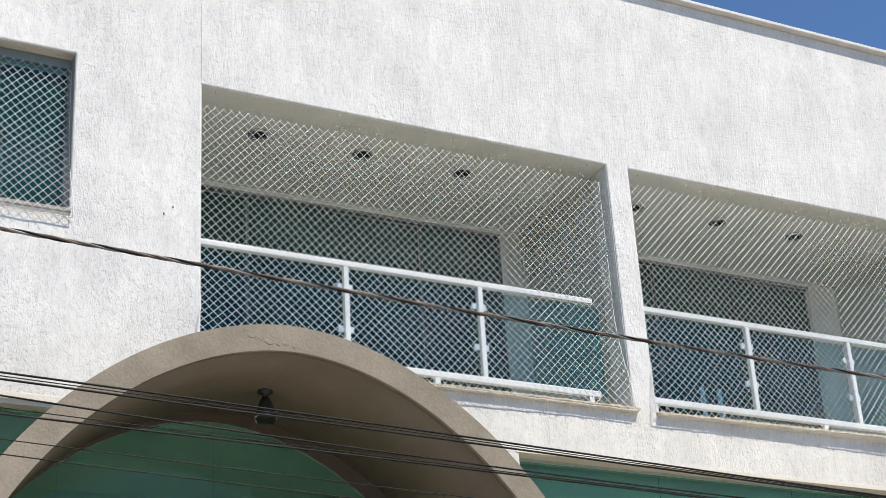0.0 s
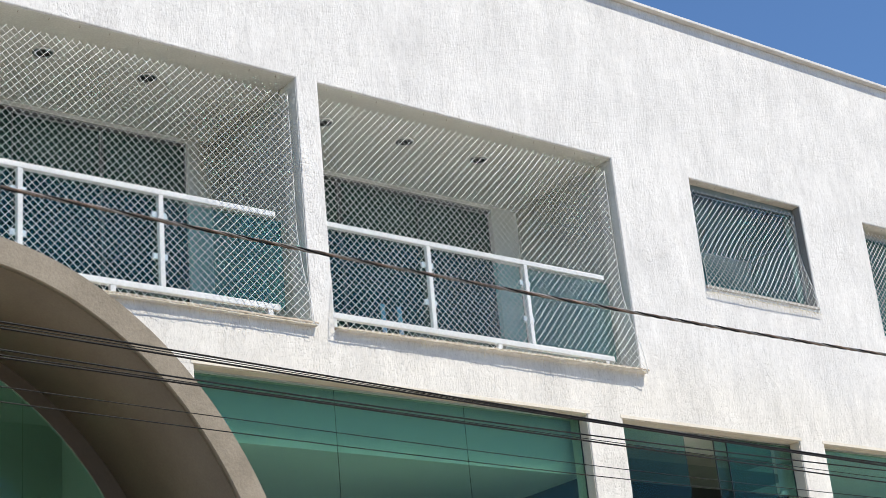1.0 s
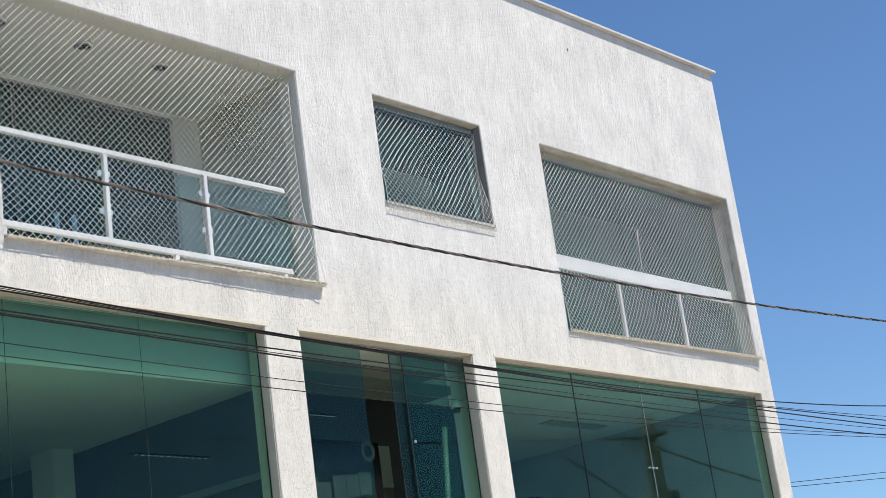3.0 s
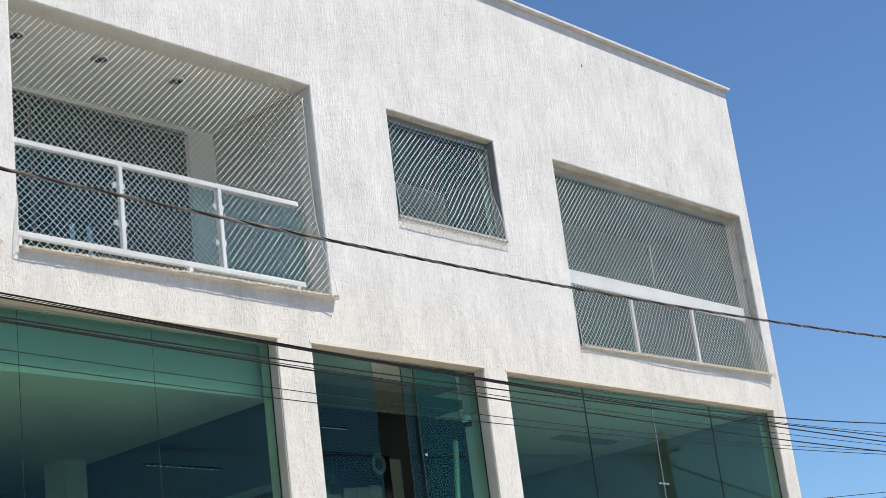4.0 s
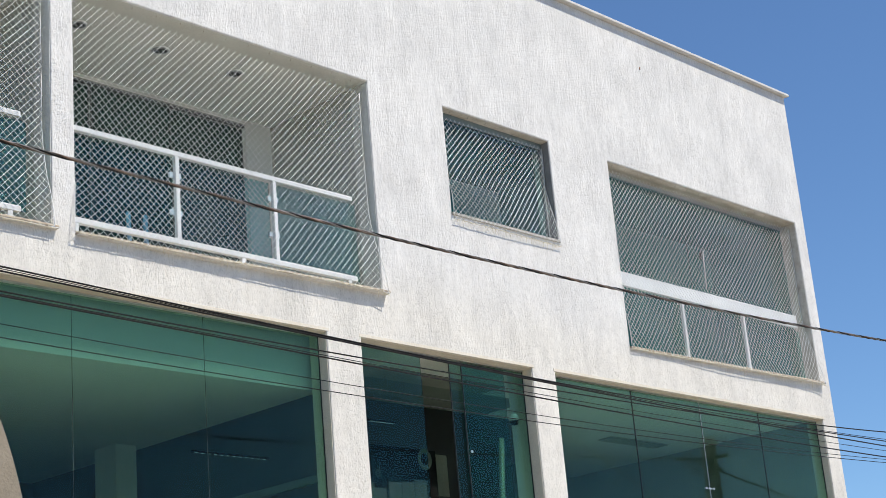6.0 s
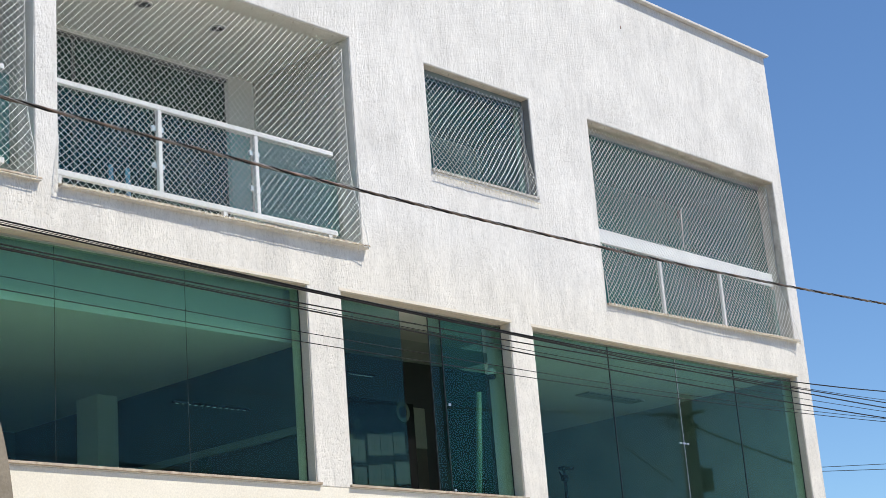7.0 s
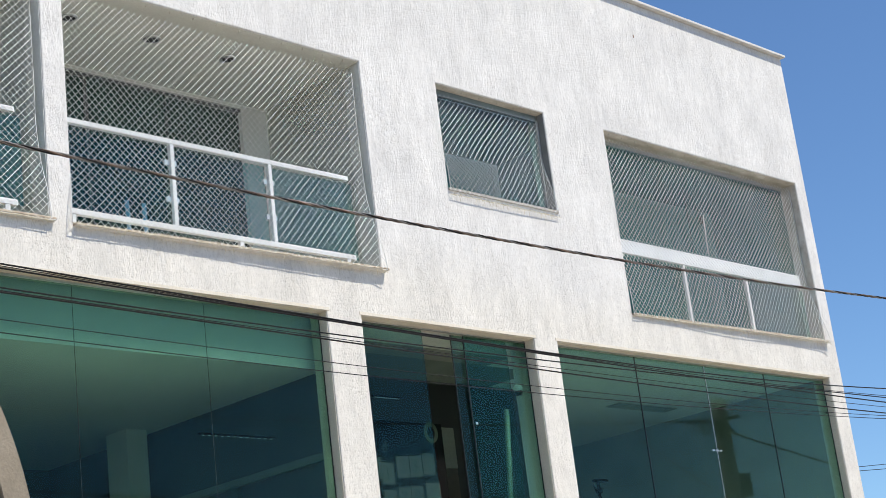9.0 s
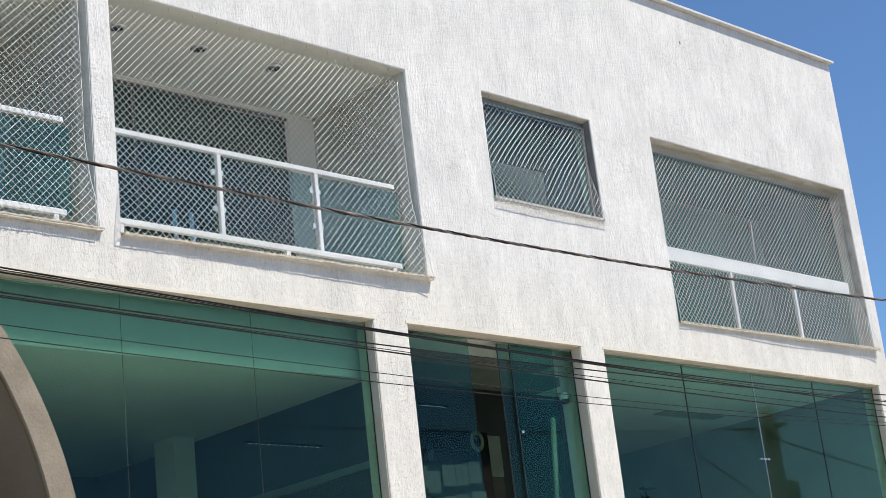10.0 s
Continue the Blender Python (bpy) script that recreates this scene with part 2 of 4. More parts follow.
# ---- mesh helpers ----
def box(bm, x0, x1, y0, y1, z0, z1):
    v = [bm.verts.new((x, y, z)) for z in (z0, z1) for y in (y0, y1) for x in (x0, x1)]
    for a in ((0, 2, 3, 1), (4, 5, 7, 6), (0, 1, 5, 4), (2, 6, 7, 3), (0, 4, 6, 2), (1, 3, 7, 5)):
        bm.faces.new([v[i] for i in a])
    return bm


def one_box(*size, bevel=0.0):
    bm = box(bmesh.new(), *size)
    if bevel:
        bmesh.ops.bevel(bm, geom=bm.edges[:], offset=bevel, segments=2, affect="EDGES", profile=0.6)
    return bm


def tube(bm, points, radius, sides=6, caps=True):
    """A round bar along a line of points."""
    pts = [Vector(p) for p in points]
    rings = []
    for i, p in enumerate(pts):
        way = (pts[min(i + 1, len(pts) - 1)] - pts[max(i - 1, 0)]).normalized()
        side = way.cross(Vector((0, 0, 1)))
        if side.length < 0.01:
            side = way.cross(Vector((0, 1, 0)))
        side.normalize()
        up = side.cross(way)
        r = radius[i] if isinstance(radius, (list, tuple)) else radius
        rings.append([bm.verts.new(p + r * (math.cos(a) * side + math.sin(a) * up))
                      for a in (2 * math.pi * k / sides for k in range(sides))])
    for a, b in zip(rings, rings[1:]):
        for k in range(sides):
            f = bm.faces.new((a[k], a[(k + 1) % sides], b[(k + 1) % sides], b[k]))
            f.smooth = sides > 4
    if caps:
        bm.faces.new(rings[0][::-1])
        bm.faces.new(rings[-1])
    return bm


def lathe(bm, centre, profile, sides=20):
    """Turns (radius, height) pairs round an upright axis."""
    c = Vector(centre)
    rings = []
    for r, h in profile:
        rings.append([bm.verts.new(c + Vector((r * math.cos(a), r * math.sin(a), h)))
                      for a in (2 * math.pi * k / sides for k in range(sides))])
    for a, b in zip(rings, rings[1:]):
        for k in range(sides):
            bm.faces.new((a[k], a[(k + 1) % sides], b[(k + 1) % sides], b[k])).smooth = True
    return bm


def part(name, bm, mat, parent=None, label=""):
    """One mesh object, under a thing or a part where one is given."""
    bmesh.ops.recalc_face_normals(bm, faces=bm.faces[:])
    me = bpy.data.meshes.new(name)
    bm.to_mesh(me)
    bm.free()
    me.materials.append(mat)
    ob = new(name, me)
    if parent is not None:
        ob.parent = parent
        ob.matrix_parent_inverse = parent.matrix_basis.inverted()
    return tagged(ob, label)


def thing(name, label, category, at=(0, 0, 0), group="", kind=""):
    ob = new(name)
    ob.empty_display_size = 0.1
    ob.matrix_basis = Matrix.Translation(at)
    return tagged(ob, label, category, group, kind)


def setting(name, bm, mat, label, category):
    return tagged(part(name, bm, mat), label, category, "", "structure")


def slab_with_holes(x0, x1, y0, y1, z0, z1, holes, bevel=0.0):
    """An upright slab along x with rectangular openings (x0, x1, z0, z1) through it."""
    xs = sorted({x0, x1, *[v for h in holes for v in h[:2]]})
    zs = sorted({z0, z1, *[v for h in holes for v in h[2:]]})
    bm = bmesh.new()
    solid = {}
    for i in range(len(xs) - 1):
        for k in range(len(zs) - 1):
            cx, cz = (xs[i] + xs[i + 1]) / 2, (zs[k] + zs[k + 1]) / 2
            solid[i, k] = not any(h[0] < cx < h[1] and h[2] < cz < h[3] for h in holes)
    front, back = {}, {}
    for i, x in enumerate(xs):
        for k, z in enumerate(zs):
            front[i, k], back[i, k] = bm.verts.new((x, y0, z)), bm.verts.new((x, y1, z))
    for (i, k), s in solid.items():
        if not s:
            continue
        a, b, c, d = (i, k), (i + 1, k), (i + 1, k + 1), (i, k + 1)
        bm.faces.new([front[q] for q in (a, b, c, d)])
        bm.faces.new([back[q] for q in (d, c, b, a)])
        for p, q, other in ((a, b, (i, k - 1)), (b, c, (i + 1, k)), (c, d, (i, k + 1)), (d, a, (i - 1, k))):
            if not solid.get(other, False):
                bm.faces.new((front[q], front[p], back[p], back[q]))
    bmesh.ops.delete(bm, geom=[v for v in bm.verts if not v.link_faces], context="VERTS")
    if bevel:
        sharp = [e for e in bm.edges if len(e.link_faces) == 2 and abs(e.link_faces[0].normal.dot(e.link_faces[1].normal)) < 0.5
                 and all(abs(v.co.y - y0) < 1e-5 for v in e.verts)]
        bmesh.ops.bevel(bm, geom=sharp, offset=bevel, segments=2, affect="EDGES", profile=0.5)
    return bm


# ---- plan: the facade lies along x at y = 0, the street on its -y side ----
TOP, SILL = 8.25, 5.858              # upper openings
LOW_TOP, LOW_SILL = 5.39, 3.436     # lower openings
CORNER, LEFT = 12.384, -9.4
THICK = 0.26
BALCONY_A, BALCONY_B, BALCONY_C = (-4.108, -0.234), (0.0, 3.686), (7.815, 12.133)
WIN_A, WIN_B = (-6.96, -5.141), (4.85, 6.673)
WIN_SILL, WIN_SILL_A, WIN_TOP_A = 7.0, 6.938, 8.308
LOW = [(-1.402, 2.869), (3.332, 5.937), (6.337, 12.047)]
LOW_FAR = (-9.0, -5.1)
# the porch's section: z = ARCH_Z + b (1 - |dx / a|^n)^(1 / n), on upright legs
ARCH_X, ARCH_Z, ARCH_N, OUT_A, OUT_B, IN_A, IN_B, ARCH_Y = -3.908, 2.611, 1.883, 2.581, 3.015, 2.381, 2.83, -1.35
GLASS_X, GLASS_A, GLASS_B = -4.0, 2.30, 2.76      # arched glass behind the porch
HOLE = (GLASS_X - 2.298, GLASS_X + 2.298, 0.0, ARCH_Z + GLASS_B + 0.015)
CEILING_LOW = 4.925

holes = [(*BALCONY_A, SILL, TOP), (*BALCONY_B, SILL, TOP), (*BALCONY_C, SILL, TOP),
         (*WIN_A, WIN_SILL_A, WIN_TOP_A), (*WIN_B, WIN_SILL, TOP), HOLE,
         *[(*w, LOW_SILL, LOW_TOP) for w in LOW], (LOW_FAR[0], HOLE[0], LOW_SILL, LOW_TOP)]
setting("wall_front", slab_with_holes(LEFT, CORNER, 0, THICK, 3.4, 10.25, holes[:5] + [(HOLE[0], HOLE[1], 3.4, HOLE[3])] + holes[6:], 0.012), PLASTER,
        "white scratched plaster front wall of the building", "wall")
setting("wall_base", slab_with_holes(LEFT, CORNER, 0.003, THICK, 0.0, 3.4, [(HOLE[0], HOLE[1], 0.0, 3.4)], 0.0), CREAM,
        "cream painted lower front wall", "wall")
setting("wall_east", one_box(CORNER - 0.2, CORNER - 0.005, THICK, 9.0, 0, 10.25), PLASTER, "white plaster side wall", "wall")
setting("wall_west", one_box(LEFT, LEFT + 0.2, THICK, 9.0, 0, 10.25), PLASTER, "white plaster side wall", "wall")
setting("wall_back", one_box(LEFT, CORNER, 9.0, 9.2, 0, 10.25), PLASTER, "white plaster back wall", "wall")
setting("roof", one_box(LEFT + 0.2, CORNER - 0.2, THICK, 9.0, 9.3, 9.5), CONCRETE, "flat concrete roof slab behind the parapet", "roof")
setting("roof_cap", one_box(LEFT - 0.05, CORNER + 0.03, -0.072, 0.26, 10.25, 10.283, bevel=0.004), STEEL,
        "grey metal parapet capping with a small overhang", "trim")


def arch_height(x, a, b, middle=ARCH_X):
    return ARCH_Z + b * max(0.0, 1 - abs((x - middle) / a) ** ARCH_N) ** (1 / ARCH_N)


def glass_height(x):
    return arch_height(x, GLASS_A, GLASS_B, GLASS_X)


def curved_plate(xs, low, high, y0, y1):
    """An upright plate along x between two curves."""
    bm = bmesh.new()
    cols = [[bm.verts.new((x, y, z)) for y in (y0, y1) for z in (low(x), high(x))] for x in xs]
    for p, q in zip(cols, cols[1:]):
        for a, b in ((0, 1), (1, 3), (3, 2), (2, 0)):
            bm.faces.new((p[a], p[b], q[b], q[a]))
    for c in (cols[0], cols[-1]):
        bm.faces.new((c[0], c[1], c[3], c[2]))
    return bm


def spread(x0, x1, n):
    return [x0 + (x1 - x0) * i / n for i in range(n + 1)]


setting("wall_spandrel_low", curved_plate([HOLE[0] + 0.001 + 1.19 * (i / 16) ** 1.6 for i in range(17)], lambda x: glass_height(x) + 0.002,
        lambda x: arch_height(x, OUT_A, OUT_B) - 0.01, 0.002, 0.03), PLASTER, "white plaster wall beside the arched entrance glass", "wall")
s_xs = [-5.1 + (HOLE[1] - 0.001 + 5.1) * (1 - (1 - i / 40) ** 1.6) for i in range(41)]
setting("wall_spandrel", curved_plate(s_xs, lambda x: glass_height(x) + 0.002,
        lambda x: HOLE[3] + 0.0005, 0.002, 0.03), PLASTER, "white plaster wall over the arched entrance glass", "wall")

setting("trim_surround", curved_plate(spread(-6.285, -1.53, 60), lambda x: glass_height(x) + 0.001, lambda x: max(arch_height(x, IN_A, IN_B), glass_height(x)) + 0.012, -0.004, 0.001), SHADED_SURROUND,
        "brown surround of the arched entrance glass, darkened as shade", "trim")

# floors, ceilings and inner walls
setting("floor_upper", one_box(LEFT + 0.2, CORNER - 0.2, THICK, 9.0, 5.62, 5.84), FLOORING, "pale upper floor slab", "floor")
# unseen floors, toned for bounce: pale lifts the shop ceiling, dark holds it down
setting("floor_lower", one_box(-1.4, 3.2, THICK, 9.0, 2.4, 2.62), MID_FLOOR, "unseen floor of the lower room, toned to dim its ceiling", "floor")
setting("floor_middle", one_box(3.2, 5.9, THICK, 1.9, 2.4, 2.62), DARK_FLOOR, "unseen floor of the middle room, dark to cut bounce", "floor")
setting("floor_shop", one_box(5.9, CORNER - 0.2, THICK, 1.9, 2.4, 2.62), FLOORING, "unseen floor along the shop windows, pale for bounce", "floor")
setting("floor_shop_rear", one_box(3.2, CORNER - 0.2, 1.9, 9.0, 2.4, 2.62), DARK_FLOOR, "unseen floor of the lower corner rooms, dark to cut bounce", "floor")
setting("ceiling_balcony", one_box(LEFT + 0.2, 7.0, THICK, 1.58, TOP + 0.004, TOP + 0.2), SOFFIT, "off-white painted balcony ceiling", "ceiling")
setting("ceiling_upper", one_box(LEFT + 0.2, CORNER - 0.2, 1.78, 2.3, TOP + 0.05, TOP + 0.25), UPPER_WALL, "added pale green ceiling close behind the balcony doors", "ceiling")
DOOR_A, DOOR_B = (-3.98, -0.478), (0.309, 3.33)
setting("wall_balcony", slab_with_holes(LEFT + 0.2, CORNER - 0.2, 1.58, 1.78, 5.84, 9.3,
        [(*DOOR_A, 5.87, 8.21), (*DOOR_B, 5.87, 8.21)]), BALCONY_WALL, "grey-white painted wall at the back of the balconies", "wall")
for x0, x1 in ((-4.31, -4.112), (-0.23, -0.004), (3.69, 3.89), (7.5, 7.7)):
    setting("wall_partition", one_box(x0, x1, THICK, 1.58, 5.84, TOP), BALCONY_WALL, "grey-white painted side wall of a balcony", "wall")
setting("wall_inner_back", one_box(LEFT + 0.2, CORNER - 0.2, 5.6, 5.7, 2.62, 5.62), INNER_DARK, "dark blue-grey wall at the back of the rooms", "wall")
# added close behind the doors so that its green lifts the dark glass
setting("wall_upper_back", one_box(LEFT + 0.2, CORNER - 0.2, 2.3, 2.4, 5.84, 8.3), UPPER_WALL, "added pale green wall close behind the balcony doors", "wall")
# added linings; the rooms' dimness and the panes' teal are put into their colour
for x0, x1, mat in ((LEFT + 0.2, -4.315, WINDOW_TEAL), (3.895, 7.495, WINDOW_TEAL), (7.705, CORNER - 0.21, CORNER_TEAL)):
    setting("wall_lining", one_box(x0, x1, 1.5, 1.575, 5.845, TOP), mat, "added dark teal lining behind the upper windows", "wall")
    setting("wall_lining", one_box(x1 - 0.05, x1 - 0.004, THICK + 0.01, 1.5, 5.845, TOP), mat, "added dark teal lining beside the upper windows", "wall")

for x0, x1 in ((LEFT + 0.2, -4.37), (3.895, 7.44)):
    setting("ceiling_lining", one_box(x0, x1, THICK + 0.01, 1.5, TOP - 0.03, TOP - 0.001), DIM_TEAL, "added dark teal lining above an upper window", "ceiling")
setting("ceiling_corner", one_box(7.705, CORNER - 0.21, 0.30, 1.5, TOP + 0.004, TOP + 0.1), CORNER_TEAL, "added green ceiling of the corner room, toned dark", "ceiling")
setting("ceiling_hall", one_box(-9.2, -1.42, THICK, 5.6, 5.45, 5.6), BALCONY_WALL, "grey-white ceiling of the entrance hall", "ceiling")
setting("floor_west", one_box(-9.2, -6.3, THICK, 9.0, 2.4, 2.62), FLOORING, "pale tiled floor of the end room", "floor")
setting("ceiling_lower", one_box(-1.42, 3.19, 0.33, 5.6, CEILING_LOW, CEILING_LOW + 0.12), INNER, "white dropped ceiling of the lower room", "ceiling")
setting("ceiling_fascia", one_box(HOLE[1] + 0.02, 3.19, 0.31, 0.33, 4.868, 5.62), INNER, "pale fascia that closes the dropped ceiling behind the glass", "ceiling")
# one ceiling in three tones: light fading into the room is stepped in colour
setting("ceiling_middle", one_box(3.29, 6.4, 0.3, 0.80, 5.40, 5.5), INNER, "middle room ceiling, palest step of the painted fall-off", "ceiling")
setting("ceiling_middle_strip", one_box(3.29, 6.4, 0.80, 1.20, 5.40, 5.5), HALL, "middle room ceiling, darker step of the painted fall-off", "ceiling")
setting("ceiling_middle_rear", one_box(3.29, 7.3, 1.20, 5.6, 5.40, 5.5), INNER_MID, "middle room ceiling, darkest step of the painted fall-off", "ceiling")
setting("ceiling_shop", box(one_box(7.3, CORNER - 0.2, 1.20, 5.6, 5.40, 5.5), 6.4, CORNER - 0.2, 0.3, 1.20, 5.40, 5.5), INNER, "white ceiling of the lower rooms", "ceiling")
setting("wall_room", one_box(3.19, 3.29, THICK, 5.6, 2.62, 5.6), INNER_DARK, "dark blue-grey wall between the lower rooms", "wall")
# added near the window: its black stands in for the room's dark depth
setting("wall_room_depth", one_box(3.29, 8.0, 2.0, 2.1, 2.62, 5.398), NEAR_BLACK, "added near-black wall for the middle room's dark depth", "wall")
setting("wall_room_east", one_box(12.07, 12.12, THICK, 5.6, 2.62, 5.4), HALL, "grey-green inner wall of the corner room", "wall")
setting("wall_return", one_box(5.94, 6.09, THICK + 0.002, 0.38, 2.62, 5.39), INNER, "pale end of the inner wall beside the glass", "wall")
setting("wall_porch_east", one_box(-1.5, -1.424, THICK, 5.6, 0.1, 5.449), INNER, "pale wall between the hall and the room", "wall")
setting("wall_porch", one_box(-6.3, -6.2, THICK, 5.6, 0.1, 5.6), INNER, "pale wall beside the entrance hall", "wall")

# ground, pavement and road
setting("ground", one_box(-900, 900, -900, 900, -0.6, -0.15), EARTH, "dry bare ground that reaches the horizon", "ground")
setting("road", one_box(-300, 300, -10.5, -3.9, -0.149, -0.12), ASPHALT, "grey concrete paver street", "road")
setting("pavement_near", one_box(-300, 300, -3.9, 0.0, -0.149, 0.0, bevel=0.01), PAVING, "concrete pavement in front of the building", "pavement")
setting("pavement_far", one_box(-300, 300, -16.0, -10.5, -0.149, 0.0, bevel=0.01), PAVING, "concrete pavement across the street", "pavement")


setting("trim_joint", one_box(-4.113, -4.105, -0.004, 0.004, TOP + 0.01, 10.245, bevel=0.002), PLASTER, "narrow upright lap in the plaster", "trim")
for x, z, tall in ((8.77, 9.756, 0.04), (-4.409, 7.025, 0.02), (-4.337, 7.095, 0.014)):
    tagged(part("wall_anchor", lathe(bmesh.new(), (x, -0.004, z), [(0.0, -tall / 2), (0.005, -tall / 2), (0.006, 0.0), (0.005, tall / 2), (0.0, tall / 2)], 8), RUST),
           "small rusty anchor set in the plaster", "anchor", "wall anchors")

# ---- entrance arch ----
def arch_ring(a_in, b_in, a_out, b_out, y0, y1, n=90):
    """A vault that springs from the ground, between an inner and an outer curve."""
    bm = bmesh.new()
    rows = []

    def curve(a, b, i):
        if i in (0, n + 2):
            return (-a if i == 0 else a), 0.0
        c, up = -math.cos(math.pi * (i - 1) / n), math.sin(math.pi * (i - 1) / n)
        return math.copysign(a * abs(c) ** (2 / ARCH_N), c), ARCH_Z + b * max(0.0, up) ** (2 / ARCH_N)

    for i in range(n + 3):
        rows.append([bm.verts.new((ARCH_X + p[0], y, p[1])) for p in (curve(a_in, b_in, i), curve(a_out, b_out, i)) for y in (y0, y1)])
    for p, q in zip(rows, rows[1:]):
        for a, b in ((0, 1), (1, 3), (3, 2), (2, 0)):
            bm.faces.new((p[a], p[b], q[b], q[a])).smooth = (a, b) in ((0, 1), (3, 2))
    return bm


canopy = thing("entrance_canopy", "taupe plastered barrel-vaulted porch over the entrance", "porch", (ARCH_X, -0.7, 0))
part("vault", arch_ring(IN_A, IN_B, OUT_A - 0.012, OUT_B - 0.012, ARCH_Y + 0.05, -0.002), VAULT, canopy, "vault in a darker brown than the rim")
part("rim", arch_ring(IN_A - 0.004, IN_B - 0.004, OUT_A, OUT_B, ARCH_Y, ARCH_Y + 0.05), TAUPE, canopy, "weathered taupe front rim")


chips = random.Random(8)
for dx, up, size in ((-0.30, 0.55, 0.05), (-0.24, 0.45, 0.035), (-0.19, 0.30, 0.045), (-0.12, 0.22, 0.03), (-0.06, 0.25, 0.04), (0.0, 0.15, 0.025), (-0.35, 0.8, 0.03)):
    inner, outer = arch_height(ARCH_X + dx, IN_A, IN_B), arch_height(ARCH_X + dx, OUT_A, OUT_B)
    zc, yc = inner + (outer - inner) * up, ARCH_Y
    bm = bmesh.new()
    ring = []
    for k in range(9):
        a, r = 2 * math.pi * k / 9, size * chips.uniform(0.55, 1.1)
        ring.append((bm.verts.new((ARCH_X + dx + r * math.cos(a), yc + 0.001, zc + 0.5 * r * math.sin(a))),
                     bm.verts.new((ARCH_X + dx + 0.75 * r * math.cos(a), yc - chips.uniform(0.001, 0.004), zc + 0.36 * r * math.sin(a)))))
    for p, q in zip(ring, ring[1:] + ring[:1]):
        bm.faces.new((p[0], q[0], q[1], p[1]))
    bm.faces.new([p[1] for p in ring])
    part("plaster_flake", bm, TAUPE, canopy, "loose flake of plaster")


# ---- windows of the lower storey ----
def pane(parent, x0, x1, y, z0, z1, mat=GLASS, name="pane"):
    ob = part(name, one_box(x0, x1, y, y + 0.008, z0, z1), mat, parent)
    ob.visible_shadow = False
    return ob


def bar(parent, x0, x1, y0, y1, z0, z1, mat=ALU, name="window_frame", bevel=0.003):
    return part(name, one_box(x0, x1, y0, y1, z0, z1, bevel=bevel), mat, parent)


def low_window(number, x0, x1, seams, gy):
    """The fixed parts of a lower window whose glass lies gy behind the wall's face."""
    w = thing("window_%d" % number, "wide green tinted glass window in a cream reveal", "window", (x0, 0.1, LOW_SILL), kind="structure")
    bar(w, x0 - 0.03, x1 + 0.03, -0.005, 0.012, LOW_TOP, LOW_TOP + 0.034, REVEAL, "window_head")
    bar(w, x0 + 0.002, x1 - 0.002, 0.015, gy - 0.015, LOW_TOP - 0.006, LOW_TOP - 0.001, REVEAL, "reveal", 0)
    bar(w, x1 - 0.006, x1 - 0.001, 0.015, gy - 0.015, LOW_SILL, LOW_TOP - 0.007, REVEAL, "reveal", 0)
    bar(w, x0 + 0.001, x0 + 0.006, 0.015, gy - 0.015, LOW_SILL, LOW_TOP - 0.007, REVEAL, "reveal", 0)
    bar(w, x0 - 0.04, x1 + 0.04, -0.03, gy + 0.03, LOW_SILL - 0.024, LOW_SILL, STONE, "window_sill", 0.004)
    bar(w, x0, x1, gy - 0.012, gy + 0.02, LOW_TOP - 0.018, LOW_TOP - 0.001, ALU)
    bar(w, x0, x1, gy - 0.012, gy + 0.02, LOW_SILL + 0.001, LOW_SILL + 0.02, ALU)
    return w, [x0, *seams, x1]


w1, xs = low_window(1, *LOW[0], [0.03, 1.45], 0.13)
for a, b in zip(xs, xs[1:]):
    pane(w1, a + 0.001, b - 0.001, 0.13, LOW_SILL + 0.025, LOW_TOP - 0.03)
w2, xs = low_window(2, *LOW[1], [], 0.15)
pane(w2, 3.336, 4.31, 0.15, LOW_SILL + 0.025, LOW_TOP - 0.03)
pane(w2, 4.94, 5.93, 0.15, LOW_SILL + 0.025, LOW_TOP - 0.03)
pane(w2, 4.775, 5.64, 0.175, LOW_SILL + 0.025, LOW_TOP - 0.03)
w3, xs = low_window(3, *LOW[2], [7.865, 9.265, 10.60], 0.115)
for a, b in zip(xs, xs[1:]):
    pane(w3, a + 0.004, b - 0.004, 0.115, LOW_SILL + 0.025, LOW_TOP - 0.03)
# the bright middle strip stands in for a pane edge that catches light
for x, mat in ((7.865, DARK_METAL), (9.265, ALU), (10.60, DARK_METAL)):
    bar(w3, x - 0.0036, x + 0.0036, 0.109, 0.129, LOW_SILL + 0.025, LOW_TOP - 0.03, mat, "seal", 0.001)
bar(w3, 6.34, 6.352, 0.104, 0.134, LOW_SILL + 0.021, LOW_TOP - 0.02, ALU)
for a, b in ((9.165, 9.205), (9.235, 9.295), (9.32, 9.36)):
    bar(w3, a, b, 0.103, 0.135, 4.268, 4.288, ALU, "lock", 0.002)
for x in (0.03, 1.45):
    bar(w1, x - 0.0014, x + 0.0014, 0.132, 0.142, LOW_SILL + 0.025, 4.45, OLD_ALU, "seal", 0)
for x, z in ((4.985, 4.378), (4.975, 3.465)):
    bar(w2, x - 0.014, x + 0.014, 0.138, 0.148, z + 0.01, z + 0.034, ALU, "lock", 0.002)
bar(w2, 4.934, 4.94, 0.146, 0.162, LOW_SILL + 0.025, LOW_TOP - 0.03, DARK_METAL, "seal", 0.001)
bar(w2, 4.769, 4.775, 0.172, 0.186, LOW_SILL + 0.025, LOW_TOP - 0.03, DARK_METAL, "seal", 0.001)
